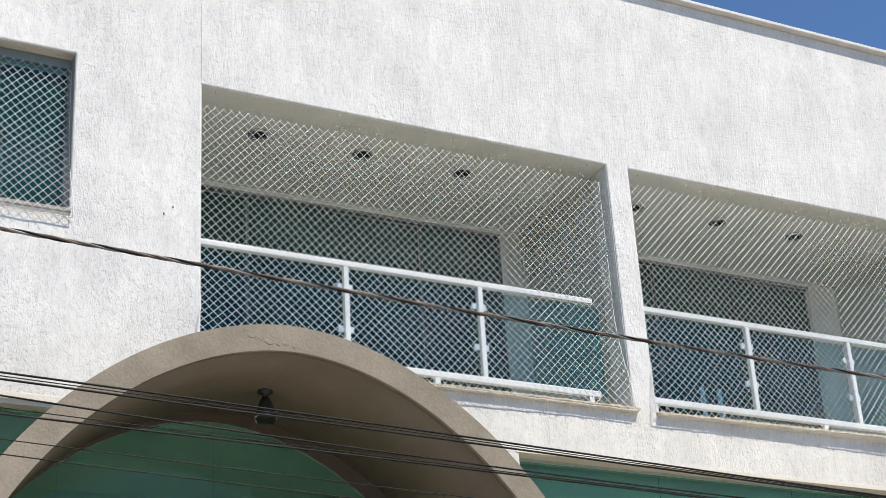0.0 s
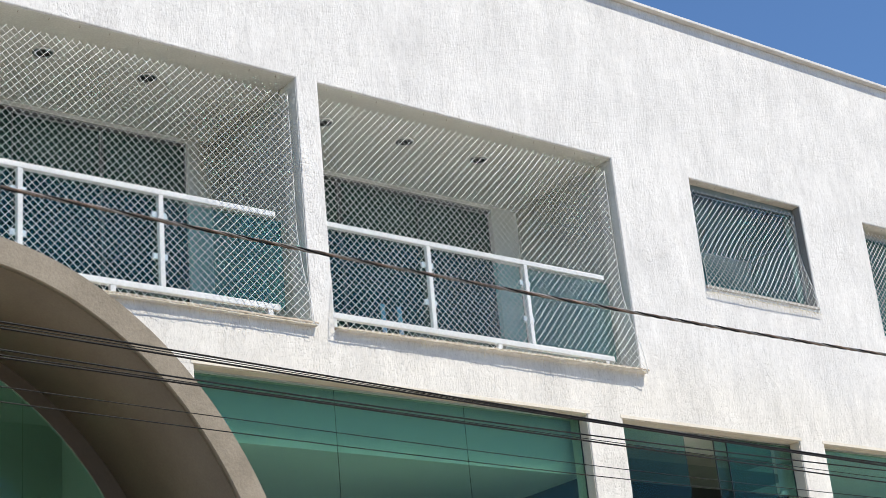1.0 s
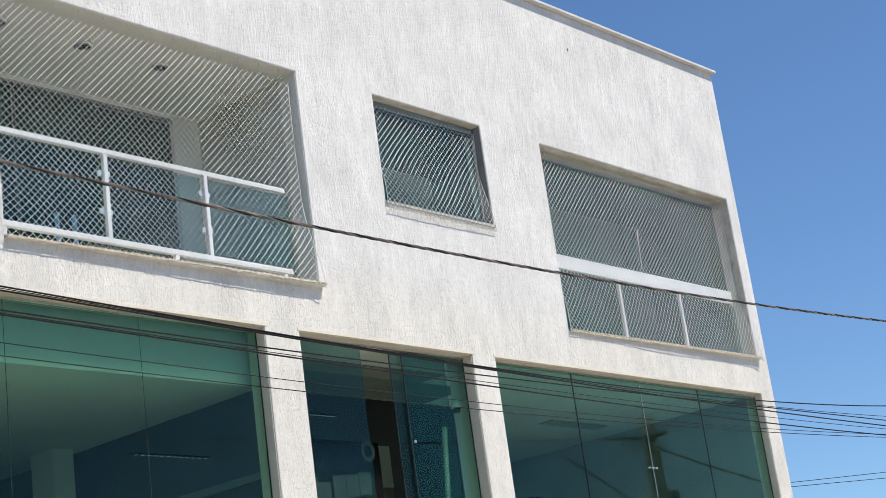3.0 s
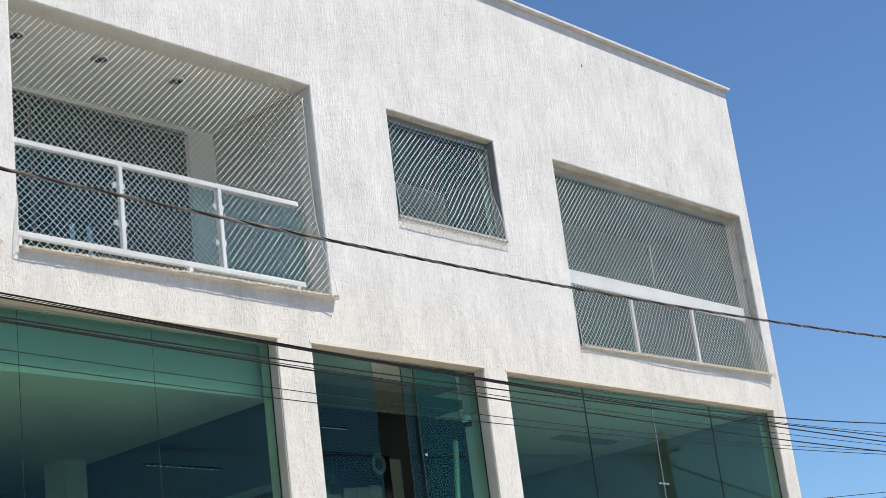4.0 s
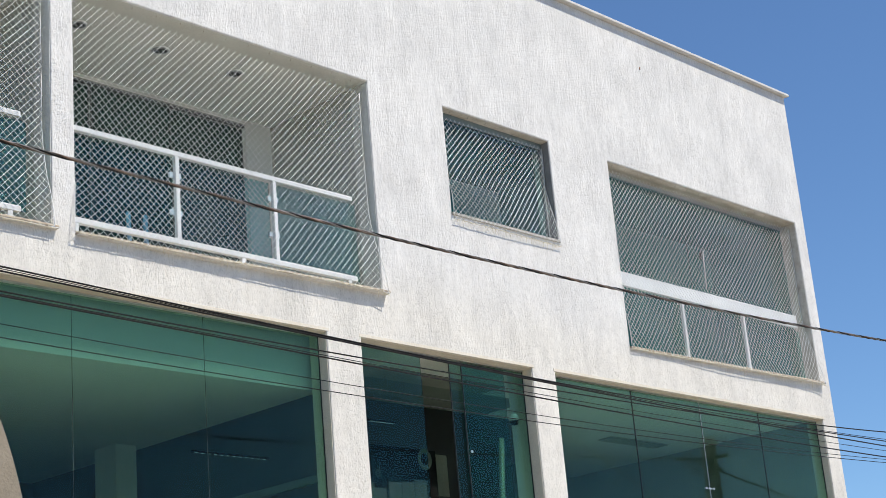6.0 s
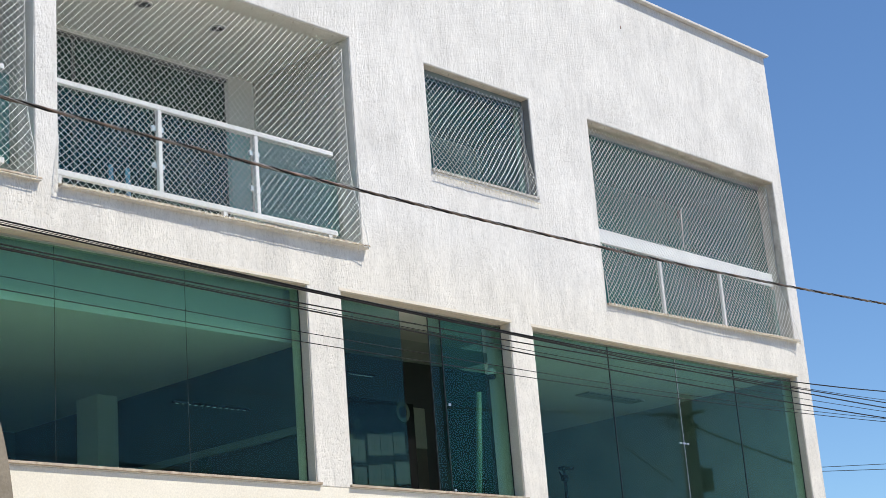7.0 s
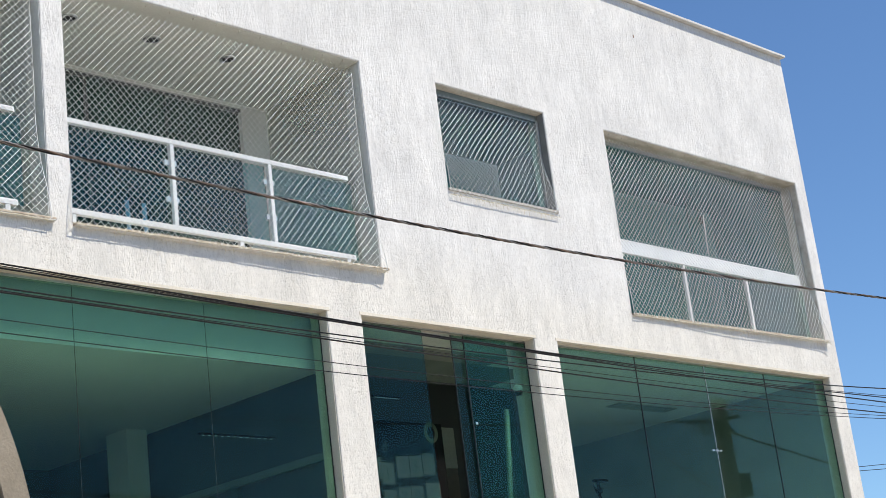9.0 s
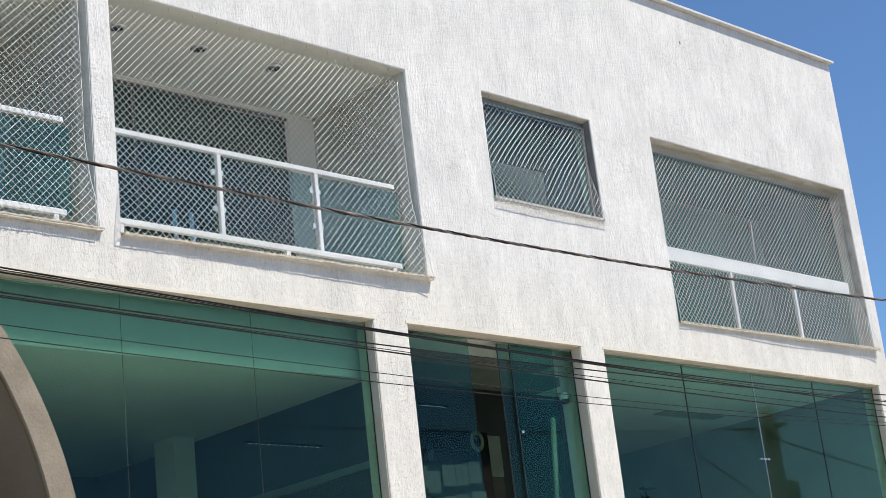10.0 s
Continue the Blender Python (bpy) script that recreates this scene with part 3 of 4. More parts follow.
# dark end stiles where the glass meets the jambs
for w, x, gy in ((w1, LOW[0][1], 0.13), (w2, LOW[1][1], 0.15), (w3, LOW[2][1], 0.115)):
    bar(w, x - 0.015, x - 0.0065, gy - 0.010, gy - 0.001, LOW_SILL + 0.021, LOW_TOP - 0.02, DARK_METAL, "stile", 0.002)
w4, xs = low_window(4, LOW_FAR[0], HOLE[0], [-7.7], 0.12)
for a, b in zip(xs, xs[1:]):
    pane(w4, a + 0.004, b - 0.004, 0.12, LOW_SILL + 0.025, LOW_TOP - 0.03)
part("pane", curved_plate(spread(HOLE[0], -5.11, 16), lambda x: arch_height(x, OUT_A, OUT_B) - 0.008, lambda x: LOW_TOP - 0.03, 0.12, 0.128), GLASS, w4).visible_shadow = False
bar(w4, HOLE[0] + 0.03, -5.07, -0.006, 0.012, LOW_TOP, LOW_TOP + 0.05, REVEAL, "window_head")
bar(w4, HOLE[0], -5.1, 0.015, 0.15, LOW_TOP - 0.03, LOW_TOP - 0.001, REVEAL, "reveal", 0)


w5 = thing("window_5", "arched green tinted glass front of the entrance", "window", (ARCH_X, 0.1, 0), kind="structure")
for k in range(4):
    a = GLASS_X - 2.296 + 1.148 * k
    part("pane", curved_plate(spread(a + 0.001, a + 1.147, 20), lambda x: 0.02, glass_height, 0.004, 0.012), GLASS, w5).visible_shadow = False
setting("wall_hall", one_box(-6.2, -1.5, 2.2, 2.3, 0.1, 5.45), BALCONY_WALL, "grey-white wall of the entrance hall", "wall")
setting("floor_hall", one_box(-6.2, -1.5, 0.27, 2.2, 0.0, 0.1), FLOORING, "pale tiled floor of the entrance hall", "floor")


# ---- upper windows and balcony glazing ----
def upper_window(number, x0, x1, z0, top):
    w = thing("window_%d" % number, "square dark tinted window behind a white net", "window", (x0, 0.1, z0), kind="structure")
    bar(w, x0 - 0.01, x1 + 0.01, -0.022, 0.16, z0 - 0.03, z0, MORTAR, "window_sill", 0.005)
    for q in ((x0, x1, top - 0.08, top - 0.001), (x0, x1, z0 + 0.001, z0 + 0.04)):
        bar(w, q[0], q[1], 0.12, 0.17, q[2], q[3], FRAME_GREY)
    for q in ((x0, x0 + 0.06), (x1 - 0.022, x1)):
        bar(w, q[0], q[1], 0.122, 0.168, z0 + 0.04, top - 0.08, FRAME_GREY)
    m = (x0 + x1) / 2
    for q in ((x0 + 0.06, m - 0.003), (m + 0.003, x1 - 0.022)):
        pane(w, q[0], q[1], 0.14, z0 + 0.04, top - 0.08, WINDOW_GLASS)


upper_window(6, *WIN_A, WIN_SILL_A, WIN_TOP_A)
upper_window(7, *WIN_B, WIN_SILL, TOP)


def balcony_sill(x0, x1, left, right, low, high):
    """A thin stone slab that stands out of the wall, and rises, a little more at one end."""
    bm = bmesh.new()
    n = 70
    rows = []
    rng = random.Random(int(x0 * 10))
    for i in range(n + 1):
        x = x0 + 0.003 + (x1 + 0.035 - x0 - 0.003) * i / n
        out = left + (right - left) * i / n + rng.uniform(-0.004, 0.003)
        z = low + (high - low) * i / n
        rows.append([bm.verts.new((x, y, z + h + rng.uniform(-0.003, 0.003))) for y, h in
                     ((-out + 0.004, 0.002), (-out, 0.008), (-out + 0.002, 0.020), (-out + 0.007, 0.026), (0.28, 0.026), (0.28, 0.002))])
    for p, q in zip(rows, rows[1:]):
        for k in range(6):
            bm.faces.new((p[k], p[(k + 1) % 6], q[(k + 1) % 6], q[k]))
    bm.faces.new(rows[0])
    bm.faces.new(rows[-1])
    bed = bmesh.new()
    rows = []
    for i in range(n + 1):
        x = x0 + 0.004 + (x1 + 0.03 - x0 - 0.004) * i / n
        out = left + (right - left) * i / n - 0.005 + rng.uniform(-0.004, 0.002)
        z = low + (high - low) * i / n
        rows.append([bed.verts.new((x, y, z + h + rng.uniform(-0.002, 0.002))) for y, h in ((-out, -0.002), (-out, 0.005), (0.05, 0.005), (0.05, SILL - 0.006 - z), (-0.001, SILL - 0.006 - z), (-0.001, -0.008))])
    for p, q in zip(rows, rows[1:]):
        for k in range(6):
            bed.faces.new((p[k], p[(k + 1) % 6], q[(k + 1) % 6], q[k]))
    bed.faces.new(rows[0])
    bed.faces.new(rows[-1])
    setting("trim_sill_bed", bed, PLASTER, "rough white plaster bed under a balcony sill", "trim")
    return setting("balcony_sill", bm, STONE, "rough beige stone sill under a balcony opening", "sill")


SILL_A, SILL_B, SILL_C = (0.05, 0.056, 5.858, 5.862), (0.054, 0.084, 5.852, 5.886), (0.03, 0.07, 5.848, 5.888)
balcony_sill(*BALCONY_A, *SILL_A)
balcony_sill(*BALCONY_B, *SILL_B)
balcony_sill(*BALCONY_C, *SILL_C)


def lining(x0, x1, z0, z1, deep=THICK, mat=SOFFIT, sides=None):
    """Smooth paint under the lintel and on the jambs of an upper opening."""
    bm = box(bmesh.new(), x0 + 0.001, x1 - 0.001, 0.013, deep, z1 - 0.004, z1 - 0.001)
    setting("trim_opening", bm, mat, "off-white paint under the lintel of an opening", "trim")
    for a, b in ((x1 - 0.004, x1 - 0.001), (x0 + 0.001, x0 + 0.004)):
        setting("trim_jamb", one_box(a, b, 0.013, deep, z0 + 0.04, z1 - 0.004), sides or mat, "paint on the jamb of an opening", "trim")


lining(*BALCONY_A, SILL, TOP)
lining(*BALCONY_B, SILL, TOP)
lining(*BALCONY_C, SILL, TOP, THICK, WORN_SOFFIT)
lining(*WIN_A, WIN_SILL_A, WIN_TOP_A, 0.118, WORN_SOFFIT, JAMB)
lining(*WIN_B, WIN_SILL, TOP, 0.118, WORN_SOFFIT, JAMB)


def glass_door(number, x0, x1, leaves):
    d = thing("door_%d" % number, "dark tinted sliding glass door at the back of a balcony", "door", (x0, 1.6, 5.87), kind="structure")
    bar(d, x0, x1, 1.60, 1.64, 8.18, 8.209, DARK_METAL, "door_frame")
    bar(d, x0, x1, 1.60, 1.70, 5.871, 5.90, DARK_METAL, "door_frame")
    step = (x1 - x0) / leaves
    for k in range(leaves):
        y = 1.62 if k % 2 else 1.65
        a, b = x0 + k * step, x0 + (k + 1) * step
        pane(d, a + 0.014, b - 0.014, y, 5.94, 8.18, DARK_GLASS, "door_leaf")
        for q in ((a, a + 0.014), (b - 0.014, b)):
            bar(d, q[0] + 0.001, q[1] - 0.001, y - 0.012, y + 0.02, 5.901, 8.179, DARK_METAL, "stile")


glass_door(1, *DOOR_A, 4)
glass_door(2, *DOOR_B, 3)

# glazing behind the net of the corner opening
w8 = thing("window_8", "green glass balcony enclosure with a broad white rail", "window", (BALCONY_C[0], 0.2, SILL), kind="structure")
for a, b in ((7.825, 9.7), (9.71, 12.12)):
    pane(w8, a, b, 0.26, 6.9, 8.2, CORNER_GLASS)
for a, b in ((7.825, 9.22), (9.26, 10.61), (10.66, 12.12)):
    pane(w8, a, b, 0.20, 5.95, 6.69, CORNER_GLASS)
bar(w8, 7.825, 12.12, 0.24, 0.29, 8.2, 8.249, ALU)
part("handle", tube(bmesh.new(), [(9.995, 0.235, 6.98), (10.03, 0.235, 7.53)], 0.007, 8), WHITE_METAL, w8)
bar(w8, 9.95, 9.99, 0.225, 0.25, 7.40, 7.51, DARK_METAL, "lock", 0.004)


# ---- railings ----
def railing(label, x0, x1, posts, top=6.95, low=6.03):
    r = thing("balcony_railing", label, "railing", ((x0 + x1) / 2, 0.17, SILL))
    part("handrail", one_box(x0, x1, 0.145, 0.195, top - 0.05, top, bevel=0.008), WHITE_METAL, r)
    part("bottom_rail", one_box(x0, x1, 0.145, 0.195, low, low + 0.055, bevel=0.008), WHITE_METAL, r)
    for x in posts:
        part("post", one_box(x - 0.022, x + 0.022, 0.148, 0.192, low + 0.055, top - 0.05, bevel=0.005), WHITE_METAL, r)
    for x in (x0 + 0.1, (x0 + x1) / 2 + 0.25, x1 - 0.1):
        part("foot", one_box(x - 0.025, x + 0.025, 0.15, 0.19, SILL + 0.012, low, bevel=0.004), WHITE_METAL, r)
    edges = [x0, *posts, x1 + 0.12]
    for a, b in zip(edges, edges[1:]):
        g = part("glass_panel", one_box(a + 0.03, b - 0.03, 0.206, 0.214, low + 0.03, top - 0.06), RAIL_GLASS, r, "pale green guard glass")
        g.visible_shadow = False
    for x in posts:
        for z in (6.35, 6.72):
            for side in (-1, 1):
                part("clip", one_box(x + side * 0.046 - 0.022, x + side * 0.046 + 0.022, 0.180, 0.205, z - 0.026, z + 0.026, bevel=0.006), CLIP_BLUE, r, "small pale blue glass clip")
    return r


railing("white metal balcony railing with pale green glass panels", -4.10, -0.445, [-2.812, -1.569], 6.942, 6.02)
railing("white metal balcony railing with pale green glass panels", 0.01, 3.487, [1.236, 2.431])
rail_c = thing("balcony_railing", "broad white balcony rail in front of green glass", "railing", (9.9, 0.17, SILL))
part("handrail", one_box(7.82, 11.987, 0.13, 0.17, 6.705, 6.885, bevel=0.008), WHITE_METAL, rail_c)
for x in (9.24, 10.635):
    part("post", one_box(x - 0.022, x + 0.022, 0.13, 0.17, SILL + 0.012, 6.705, bevel=0.005), WHITE_METAL, rail_c)


# ---- recessed ceiling lights ----
def downlight(x, y):
    d = thing("downlight", "round recessed ceiling light, switched off", "ceiling light", (x, y, TOP), "balcony ceiling lights")
    part("rim", lathe(bmesh.new(), (x, y, TOP), [(0.062, -0.001), (0.09, -0.001), (0.088, -0.012), (0.064, -0.016), (0.06, -0.001)], 24), ALU, d)
    part("reflector", lathe(bmesh.new(), (x, y, TOP), [(0.0, -0.002), (0.03, -0.004), (0.063, -0.012)], 24), DARK_METAL, d, "dark reflector")


for x in (-3.388, -2.402, -1.404):
    downlight(x, 0.61)
for x in (0.504, 1.474, 2.422):
    downlight(x, 0.65)


# ---- safety nets ----
def safety_net(x0, x1, z1, sill, drop, seed, hang=TOP, thick=0.0020, thin=1.0, bend=1.0, depth=0.078, pitch=0.0715, lean=0.95):
    """A knotted white cord net, hung on hooks under the lintel and pulled out over the sill (its reach and height at both ends)."""
    rng = random.Random(seed)
    z0 = min(sill[2:]) + 0.025
    net = thing("safety_net", "white knotted cord safety net hung on small hooks", "net", ((x0 + x1) / 2, depth, z0), "window safety nets")
    ph = [rng.uniform(0, 6.28) for _ in range(6)]
    low = z0 - drop

    def place(u, v):
        """u, v: along the opening and up it, in metres."""
        f = (u - x0) / (x1 - x0)
        over, base = sill[0] + (sill[1] - sill[0]) * f + 0.002, sill[2] + (sill[3] - sill[2]) * f + 0.025 - drop
        e = min(1.0, max(0.0, 1 - (v - z0) / bend))
        y = depth - (depth + over) * e * e * (3 - 2 * e)
        wob = 0.005 * math.sin(2.1 * u + ph[0] + 1.2 * v) + 0.002 * math.sin(4.3 * v + ph[1] - 2.2 * u)
        lift = (0.004 * math.sin(2.3 * u + ph[2]) + 0.002 * math.sin(5.1 * u + 3 * v + ph[3])) * min(1.0, (v - low) / 0.3) + (base - low) * max(0.0, 1 - (v - low) / 1.2)
        # where it stands out from the wall it spreads past the jambs
        side = max(0.0, -y) * (0.6 * max(0.0, 1 - (x1 - u) / 0.3) - 0.9 * max(0.0, 1 - (u - x0) / 0.3))
        edge = min(1.0, (u - x0) / 0.1, (x1 - u) / 0.1)
        return Vector((u + side + edge * wob, y + 0.008 * math.sin(2.3 * u + ph[4]) * math.sin(2.9 * v + ph[5]), v + edge * lift))

    verts, faces = [], []
    w, h = x1 - x0, z1 - low
    ring = [(math.cos(a), math.sin(a)) for a in (2 * math.pi * q / 5 for q in range(5))]
    for sgn in (1, -1):
        k = -h * lean if sgn > 0 else (h * lean) % pitch
        stop = w if sgn > 0 else w + h * lean
        while k < stop:
            # the strand u = k + v (or k - v); at the top it ends a little past the last knot
            va, vb = (max(0.0, -k / lean), min(h, (w - k) / lean)) if sgn > 0 else (max(0.0, (k - w) / lean), min(h, k / lean))
            if vb > h - 1e-6:
                vb = h + rng.uniform(0.003, 0.014)
            if vb - va > 0.02:
                n = max(2, int((vb - va) / 0.06))
                line = [place(x0 + k + sgn * lean * v, low + v) for v in (va + (vb - va) * i / n for i in range(n + 1))]
                r = thick * (thin if sgn < 0 else 1.0) * rng.uniform(0.9, 1.1)
                for i, p in enumerate(line):
                    way = (line[min(i + 1, n)] - line[max(i - 1, 0)]).normalized()
                    side = way.cross(Vector((0, 1, 0))).normalized()
                    out = side.cross(way)
                    base = len(verts)
                    verts.extend([tuple(p + r * (c * side + d * out)) for c, d in ring])
                    if i:
                        faces.extend([(base - 5 + q, base - 5 + (q + 1) % 5, base + (q + 1) % 5, base + q) for q in range(5)])
            k += pitch
    me = bpy.data.meshes.new("netting")
    me.from_pydata(verts, [], faces)
    me.materials.append(CORD)
    me.polygons.foreach_set("use_smooth", [True] * len(faces))
    ob = new("netting", me)
    ob.parent, ob.matrix_parent_inverse = net, net.matrix_basis.inverted()
    # edge cords, and hooks left under the lintel
    nb = max(8, int(w / 0.06))
    part("bottom_cord", tube(bmesh.new(), [place(x0 + w * i / nb, low) + Vector((0, -0.004, 0.003 * math.sin(i * 1.3 + seed))) for i in range(nb + 1)], 0.004, 5),
         OLD_CORD, net, "yellowed edge cord")
    for sx in (x0 + 0.004, x1 - 0.004):
        part("side_cord", tube(bmesh.new(), [place(sx, low + h * i / 20) for i in range(21)], 0.003, 5), CORD, net)
    hook_y, hung = 0.05, hang
    hooks = max(3, round(w / 0.275))
    for i in range(hooks):
        x = x0 + w * (i + 0.5) / hooks
        part("hook", tube(bmesh.new(), [(x, hook_y, hung + 0.01), (x, hook_y, hung - 0.010), (x, hook_y + 0.007, hung - 0.018), (x, hook_y + 0.015, hung - 0.012)], 0.0035, 6), MORTAR, net)
    # loose cord ends over the sill
    bm = bmesh.new()
    for i in range(int(w / 0.075)):
        p = place(x0 + (i + rng.random()) * 0.075, low)
        q = rng.choice((0.02, 0.03, 0.04, 0.055, 0.08)) * rng.uniform(0.7, 1.2)
        tube(bm, [p, p + Vector((rng.uniform(-0.01, 0.01), -0.006, -0.5 * q)), p + Vector((rng.uniform(-0.02, 0.02), -0.002, -q))], 0.0022, 4)
    for i in range(int(w / 0.085)):
        p = place(x0 + 0.02 + (i + 0.6 * rng.random()) * 0.085, low + 0.03)
        dx, dz = rng.uniform(0.02, 0.05), rng.uniform(0.03, 0.05)
        tube(bm, [p, p + Vector((0.2 * dx, -0.007, -0.7 * dz)), p + Vector((0.6 * dx, -0.006, -dz)), p + Vector((dx, -0.003, -0.5 * dz))], 0.0028, 4)
    tagged(part("cord_fringe", bm, OLD_CORD, net, "short yellowed cord ends"), kind="stuff")
    return net


safety_net(BALCONY_A[0], BALCONY_A[1] - 0.045, TOP - 0.15, SILL_A, 0.034, 1)
safety_net(BALCONY_B[0], BALCONY_B[1] - 0.045, TOP - 0.12, SILL_B, 0.022, 2, TOP, 0.0021, 0.88)
safety_net(BALCONY_C[0] + 0.022, BALCONY_C[1] - 0.022, TOP - 0.06, SILL_C, 0.03, 3, TOP, 0.0030, 0.80, 1.0, 0.11, 0.0715)
safety_net(*WIN_A, WIN_TOP_A - 0.10, (0.03, 0.03, WIN_SILL_A - 0.025, WIN_SILL_A - 0.025), 0.085, 4, WIN_TOP_A, 0.0025, 0.95, 0.75, 0.10)
safety_net(WIN_B[0] + 0.02, WIN_B[1] - 0.02, TOP - 0.07, (0.03, 0.03, WIN_SILL - 0.025, WIN_SILL - 0.025), 0.085, 5, TOP, 0.0029, 0.80, 0.75, 0.10)

# ---- things in the lower rooms ----
pillar = setting("pillar", one_box(2.757, 3.03, 3.33, 3.72, 2.62, CEILING_LOW, bevel=0.006), INNER, "pale square pillar at the back of the room", "pillar")


def linear_lamp(x0, x1, z, ceiling):
    d = thing("pendant_lamp", "slim dark pendant lamp with a row of white light points", "lamp", ((x0 + x1) / 2, 1.0, z), "slim pendant lamps")
    part("housing", one_box(x0 - 0.02, x1 + 0.02, 0.985, 1.015, z + 0.006, z + 0.028, bevel=0.003), BLACK_BOARD, d)
    for x in (x0 + 0.1, x1 - 0.1):
        part("wire", tube(bmesh.new(), [(x, 1.0, z + 0.027), (x, 1.0, ceiling)], 0.0006, 4), BLACK_BOARD, d)
    n = 12
    step = (x1 - x0) / n
    for i in range(n):
        a = x0 + step * (i + 0.2)
        part("light_point", one_box(a, a + step * 0.36, 0.986, 1.004, z + 0.002, z + 0.005), LED, d, "small white light point")


linear_lamp(1.974, 2.897, 4.308, CEILING_LOW)
linear_lamp(4.343, 4.727, 4.84, 5.40)


def written(text, size, x, y, z, mat, parent, name="digit"):
    """Raised characters that face the street."""
    c = bpy.data.curves.new(name, "FONT")
    c.body, c.size, c.extrude, c.align_x, c.align_y = text, size, 0.001, "CENTER", "CENTER"
    tmp = new(name + "_curve", c)
    tmp.matrix_world = pose(x, y, z, 90, 0, 0)
    bpy.context.view_layer.update()
    me = bpy.data.meshes.new_from_object(tmp.evaluated_get(bpy.context.evaluated_depsgraph_get()))
    me.transform(tmp.matrix_world)
    bpy.data.objects.remove(tmp)
    me.materials.clear()
    me.materials.append(mat)
    ob = new(name, me)
    ob.parent, ob.matrix_parent_inverse = parent, parent.matrix_basis.inverted()
    return ob


board = thing("display_board", "black standing board with letter and number cards", "board", (4.5, 0.73, 2.62))
part("panel", one_box(3.845, 5.03, 0.715, 0.735, 2.70, 4.517, bevel=0.004), BLACK_BOARD, board)
for x in (3.95, 4.93):
    part("foot", one_box(x - 0.03, x + 0.03, 0.55, 0.9, 2.62, 2.70, bevel=0.006), BLACK_BOARD, board)
for text, x, z in (("0", 3.975, 3.997), ("1", 4.147, 3.947), ("2", 4.37, 4.023), ("3", 4.563, 4.038), ("4", 4.755, 4.069),
                        ("6", 4.15, 3.659), ("7", 4.36, 3.69), ("8", 4.545, 3.71), ("", 4.788, 3.75)):
    w = 0.09 if text else 0.11
    card = part("card", one_box(x - w, x + w, 0.709, 0.713, z - 0.115, z + 0.115), CARD, board, "number card, darkened for the dim room")
    if text:
        written(text, 0.2, x, 0.707, z, CARD_INK, card)
written("d", 0.17, 4.135, 0.712, 4.227, CARD, board, "letter")
ring = bmesh.new()
rows = []
for k in range(28):
    a = 2 * math.pi * k / 28
    rows.append([ring.verts.new((4.849 + r * math.cos(a), y, 4.413 + r * 1.1 * math.sin(a))) for r in (0.062, 0.105) for y in (0.705, 0.713)])
for p, q in zip(rows, rows[1:] + rows[:1]):
    for i, j in ((0, 1), (1, 3), (3, 2), (2, 0)):
        ring.faces.new((p[i], p[j], q[j], q[i]))
part("letter_ring", ring, LIME, board, "round lime-green card letter")

rail = thing("wall_rail", "dull grey rail along the dark inner wall", "rail", (3.12, 1.9, 2.62))
part("rail_bar", one_box(3.125, 3.189, 0.45, 3.6, 4.02, 4.10, bevel=0.008), INNER_MID, rail)
part("post", one_box(3.13, 3.185, 1.93, 2.08, 2.62, 4.019, bevel=0.006), PALE_POST, rail, "pale teal post")
sheet = thing("standing_panel", "narrow tan and brown panel behind the display board", "panel", (5.57, 1.2, 2.62))
part("upper_panel", one_box(5.478, 5.717, 1.19, 1.21, 4.15, 4.615, bevel=0.004), TAN_PANEL, sheet, "tan panel")
part("lower_panel", one_box(5.49, 5.71, 1.192, 1.208, 2.62, 4.147, bevel=0.004), BROWN_PANEL, sheet, "brown panel")
tagged(part("pale_sheet", one_box(6.07, 6.087, 0.464, 0.67, 2.621, 4.42, bevel=0.003), PALE_POST), "dull teal sheet standing against the inner wall", "sheet")
stick = tagged(part("pole", tube(bmesh.new(), [(5.519, 0.4, 2.64), (5.768, 0.4, 4.652)], 0.03, 10), DULL_POLE), "dull teal leaning pole behind the window glass", "pole")
spot = thing("spotlight", "small chrome spotlight on the inner wall", "lamp", (5.94, 0.29, 4.84))
part("arm", tube(bmesh.new(), [(5.945, 0.29, 4.84), (5.87, 0.275, 4.84)], 0.012, 8), DARK_METAL, spot)
part("head", lathe(bmesh.new(), (5.866, 0.275, 4.845), [(0.0, 0.075), (0.03, 0.07), (0.05, 0.045), (0.055, 0.01), (0.05, -0.005), (0.0, -0.005)], 16), WHITE_METAL, spot, "shiny domed head")
part("lens", lathe(bmesh.new(), (5.866, 0.275, 4.84), [(0.0, -0.05), (0.04, -0.045), (0.05, -0.002), (0.0, -0.002)], 16), DARK_METAL, spot)
# added indoors in place of a dark T-shaped reflection in the glass
head = thing("reflected_t_shape", "dark T shape that stands in for a reflection", "lamp", (8.60, 1.5, 2.62))
part("stem", tube(bmesh.new(), [(8.58, 1.5, 2.63), (8.56, 1.5, 4.13)], [0.026, 0.02], 10), BLACK_BOARD, head)
part("base", lathe(bmesh.new(), (8.62, 1.5, 2.62), [(0.0, 0.0), (0.15, 0.0), (0.15, 0.02), (0.03, 0.035), (0.0, 0.035)], 20), BLACK_BOARD, head)
part("shade", one_box(8.50, 8.72, 1.45, 1.55, 4.135, 4.17, bevel=0.012), BLACK_BOARD, head)
part("arm", tube(bmesh.new(), [(8.56, 1.5, 4.03), (8.50, 1.5, 4.05), (8.46, 1.5, 4.10)], [0.016, 0.013, 0.009], 8), BLACK_BOARD, head)
part("side_block", one_box(8.52, 8.60, 1.47, 1.53, 3.99, 4.06, bevel=0.008), BLACK_BOARD, head)
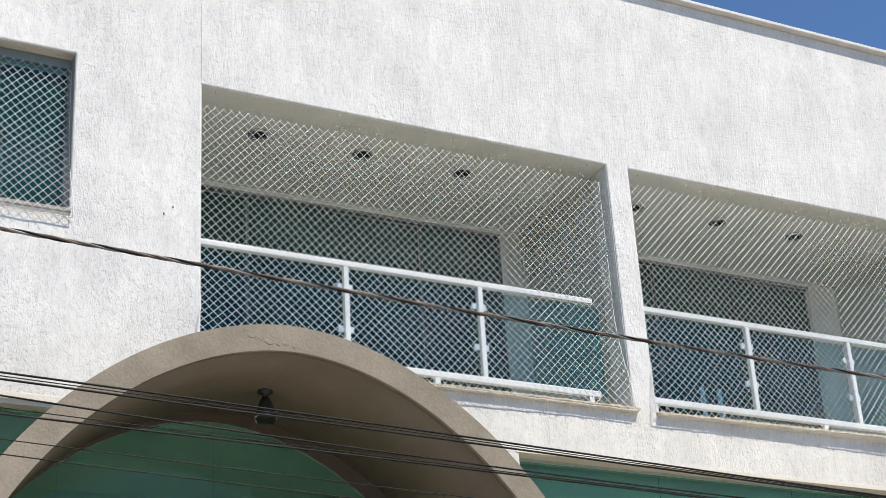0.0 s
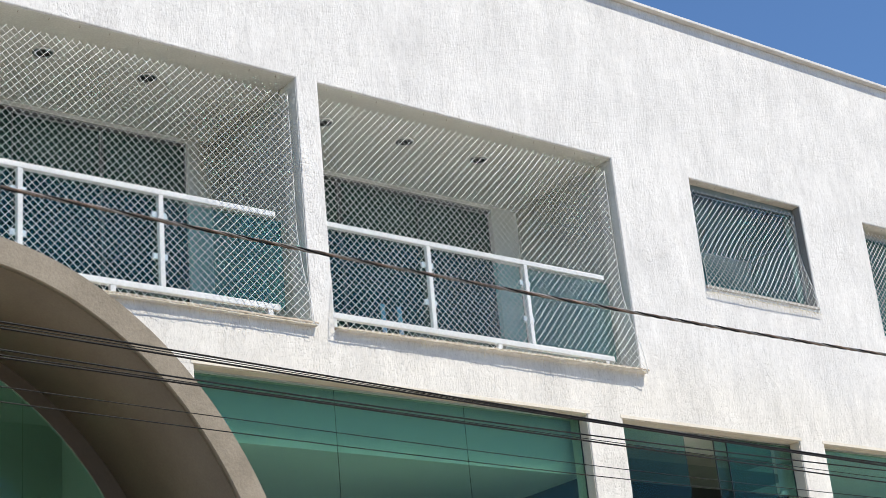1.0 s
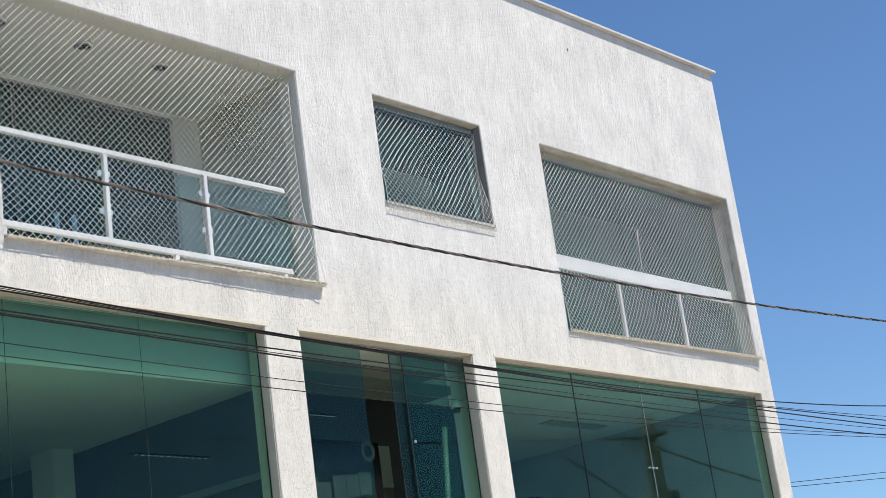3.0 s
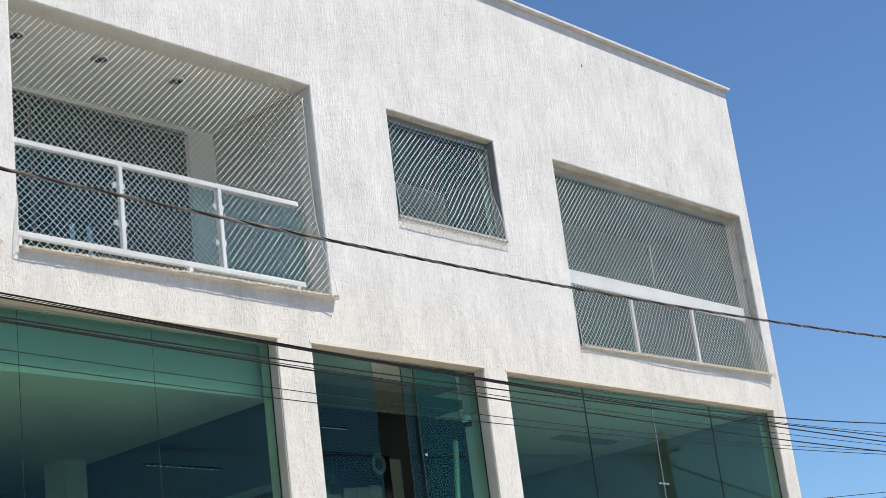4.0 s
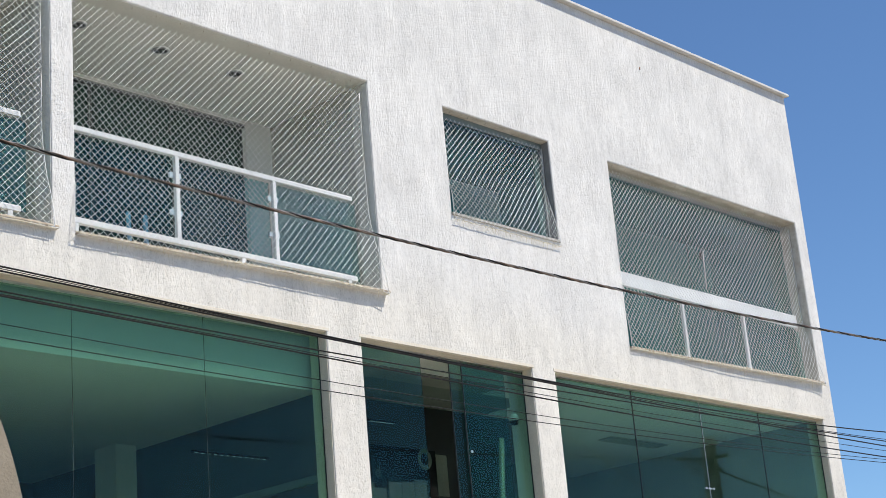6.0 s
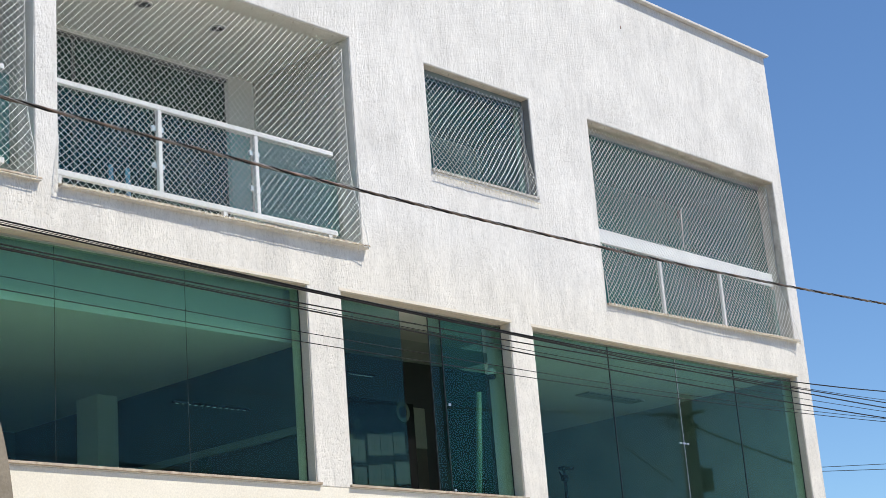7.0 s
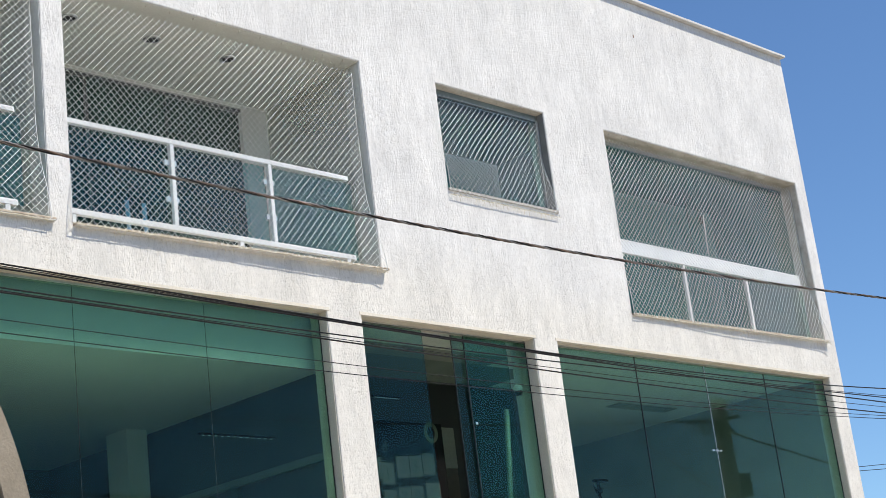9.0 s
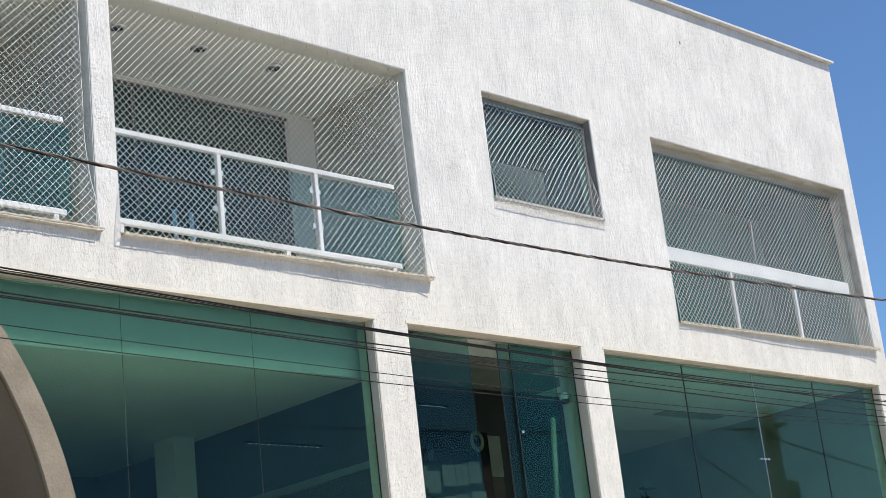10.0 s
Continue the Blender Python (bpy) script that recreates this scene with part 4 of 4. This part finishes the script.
for x in (1.435, 1.638):
    tagged(part("pole", tube(bmesh.new(), [(x + 0.03, 1.2, 5.842), (x, 1.2, 6.70)], 0.022, 8), PALE_BLUE), "thin pale blue plastic pole on the balcony", "pole")

vent = thing("ceiling_vent", "dull grey slatted vent in the ceiling", "vent", (10.7, 2.22, 5.399))
for a, b, c, d in ((10.05, 11.35, 2.10, 2.125), (10.05, 11.35, 2.325, 2.35), (10.05, 10.075, 2.126, 2.324), (11.325, 11.35, 2.126, 2.324)):
    part("frame", one_box(a, b, c, d, 5.384, 5.399), HALL, vent)
for i in range(6):
    part("slat", one_box(10.076, 11.324, 2.135 + 0.032 * i, 2.155 + 0.032 * i, 5.389, 5.397), HALL, vent)

# ---- porch lamp ----
lamp = thing("porch_lamp", "dark metal pendant lamp with a clear glass globe under the vault", "lamp", (-3.815, -0.57, 5.444))
part("base", lathe(bmesh.new(), (-3.815, -0.57, 5.444), [(0.0, 0.0), (0.06, 0.0), (0.055, -0.02), (0.02, -0.03), (0.018, -0.06), (0.0, -0.06)]), DARK_METAL, lamp)
part("socket", lathe(bmesh.new(), (-3.815, -0.57, 5.384), [(0.0, 0.0), (0.03, 0.0), (0.055, -0.05), (0.07, -0.11), (0.075, -0.13), (0.0, -0.13)]), DARK_METAL, lamp)
part("globe", lathe(bmesh.new(), (-3.815, -0.57, 5.249), [(0.06, 0.0), (0.08, -0.015), (0.078, -0.035), (0.045, -0.05), (0.0, -0.055)]), CLEAR_GLASS, lamp, "clear glass globe")

# ---- overhead cables and the pole they hang on ----
POLE = (14.05, -3.0)


def sag(c0, c1, c2, c3, y, x0=-16.0, x1=POLE[0], n=90):
    return [Vector((x, y, c0 + c1 * x + c2 * x * x + c3 * x ** 3)) for x in (x0 + (x1 - x0) * i / n for i in range(n + 1))]


def cable(c0, c1, c2, c3, radius, y=-3.0, label="thin black overhead cable along the street", mat=RUBBER):
    return tagged(part("overhead_cable", tube(bmesh.new(), sag(c0, c1, c2, c3, y), radius, 6), mat), label, "cable", "overhead cables")


bundle = thing("cable_bundle", "thick twisted bundle of weathered overhead cables", "cable", (POLE[0], -3.05, 5.63))
line = sag(5.0691, -0.00061, 0.00306, -0.000014, -3.05, n=700)
for k, mat in ((0, RUBBER), (1, OLD_ALU), (2, COPPER)):
    pts = [p + 0.0068 * Vector((0, math.cos(6.283 * (p.x / 0.42 + k / 3)), math.sin(6.283 * (p.x / 0.42 + k / 3)))) for p in line]
    part("strand", tube(bmesh.new(), pts, 0.0066, 6), mat, bundle)
cable(4.22566, -0.02725, 0.00186, 0.00023, 0.0060)
cable(4.21818, -0.02566, 0.00125, 0.00014, 0.003)
cable(4.21009, -0.02392, 0.00074, 0.00005, 0.0062)
cable(4.10927, -0.00822, 0.00253, -0.00012, 0.0054)
cable(4.08037, -0.01651, 0.00120, 0.00003, 0.003)
cable(4.06499, -0.02122, 0.00041, 0.00010, 0.0060)
cable(3.89391, -0.01479, 0.00220, 0.00006, 0.003)
cable(3.82234, -0.00916, 0.00257, -0.00000, 0.0035)

tagged(part("cable_onward", tube(bmesh.new(), [(x, -3.0, 5.47 - 0.16 * (x - POLE[0]) + 0.0045 * (x - POLE[0]) ** 2) for x in spread(POLE[0], 46.0, 60)], 0.016, 6), RUBBER),
       "thick black overhead cable beyond the pole", "cable", "overhead cables")
tagged(part("service_cable", tube(bmesh.new(), [Vector((13.46, -3.0, 4.52)).lerp(Vector((22.3, -12.4, 8.66)), i / 20) for i in range(21)], 0.017, 6), RUBBER),
       "black service cable that crosses the street", "cable", "overhead cables")
for z, rise in ((4.86, 0.085), (4.84, 0.075)):
    tagged(part("service_cable", tube(bmesh.new(), [(x, 3.0, z - 0.36 + rise * (x - 12.404)) for x in spread(12.404, 40.0, 30)], 0.006, 6), RUBBER),
           "thin service cable fixed to the side wall", "cable", "overhead cables")

pole = thing("utility_pole", "grey concrete utility pole with a metal bracket", "pole", (*POLE, 0))
part("shaft", tube(bmesh.new(), [(*POLE, 0), (*POLE, 5.95)], [0.17, 0.125], 16), CONCRETE, pole)
part("bracket", one_box(POLE[0] - 0.32, POLE[0] + 0.05, POLE[1] + 0.1, POLE[1] + 0.2, 5.40, 5.44, bevel=0.005), DARK_METAL, pole)
for dx, z in ((-0.32, 5.46), (-0.18, 5.46), (-0.25, 5.30)):
    part("insulator", lathe(bmesh.new(), (POLE[0] + dx, POLE[1] + 0.15, z), [(0.0, 0.0), (0.05, 0.0), (0.03, 0.03), (0.055, 0.05), (0.03, 0.08), (0.05, 0.1), (0.0, 0.13)], 12), DARK_METAL, pole)
part("cable_arm", one_box(POLE[0] - 0.04, POLE[0] + 0.04, POLE[1] - 0.1, POLE[1] + 0.34, 5.59, 5.64, bevel=0.005), DARK_METAL, pole)
part("junction_box", one_box(POLE[0] + 0.14, POLE[0] + 0.40, POLE[1] - 0.1, POLE[1] + 0.12, 4.40, 4.76, bevel=0.01), DARK_METAL, pole)
# spare cable tied up in loops beside the clamp
for k, (x, z, wide, tall) in enumerate(((-0.36, 5.46, 0.20, 0.10), (-0.46, 5.50, 0.13, 0.14), (-0.62, 5.52, 0.16, 0.07))):
    loop = [(POLE[0] + x + wide * math.cos(a), POLE[1] + 0.06 * math.sin(2 * a + k), z + tall * math.sin(a) + 0.02 * math.cos(3 * a + k)) for a in spread(0, 2 * math.pi, 28)]
    part("cable_loop", tube(bmesh.new(), loop, 0.010, 6), RUBBER, pole, "black cable loop")
part("clamp", tube(bmesh.new(), [(POLE[0] - 0.86, -3.05, 5.545), (POLE[0] - 0.62, -3.05, 5.575)], [0.02, 0.034], 8), DARK_METAL, pole)
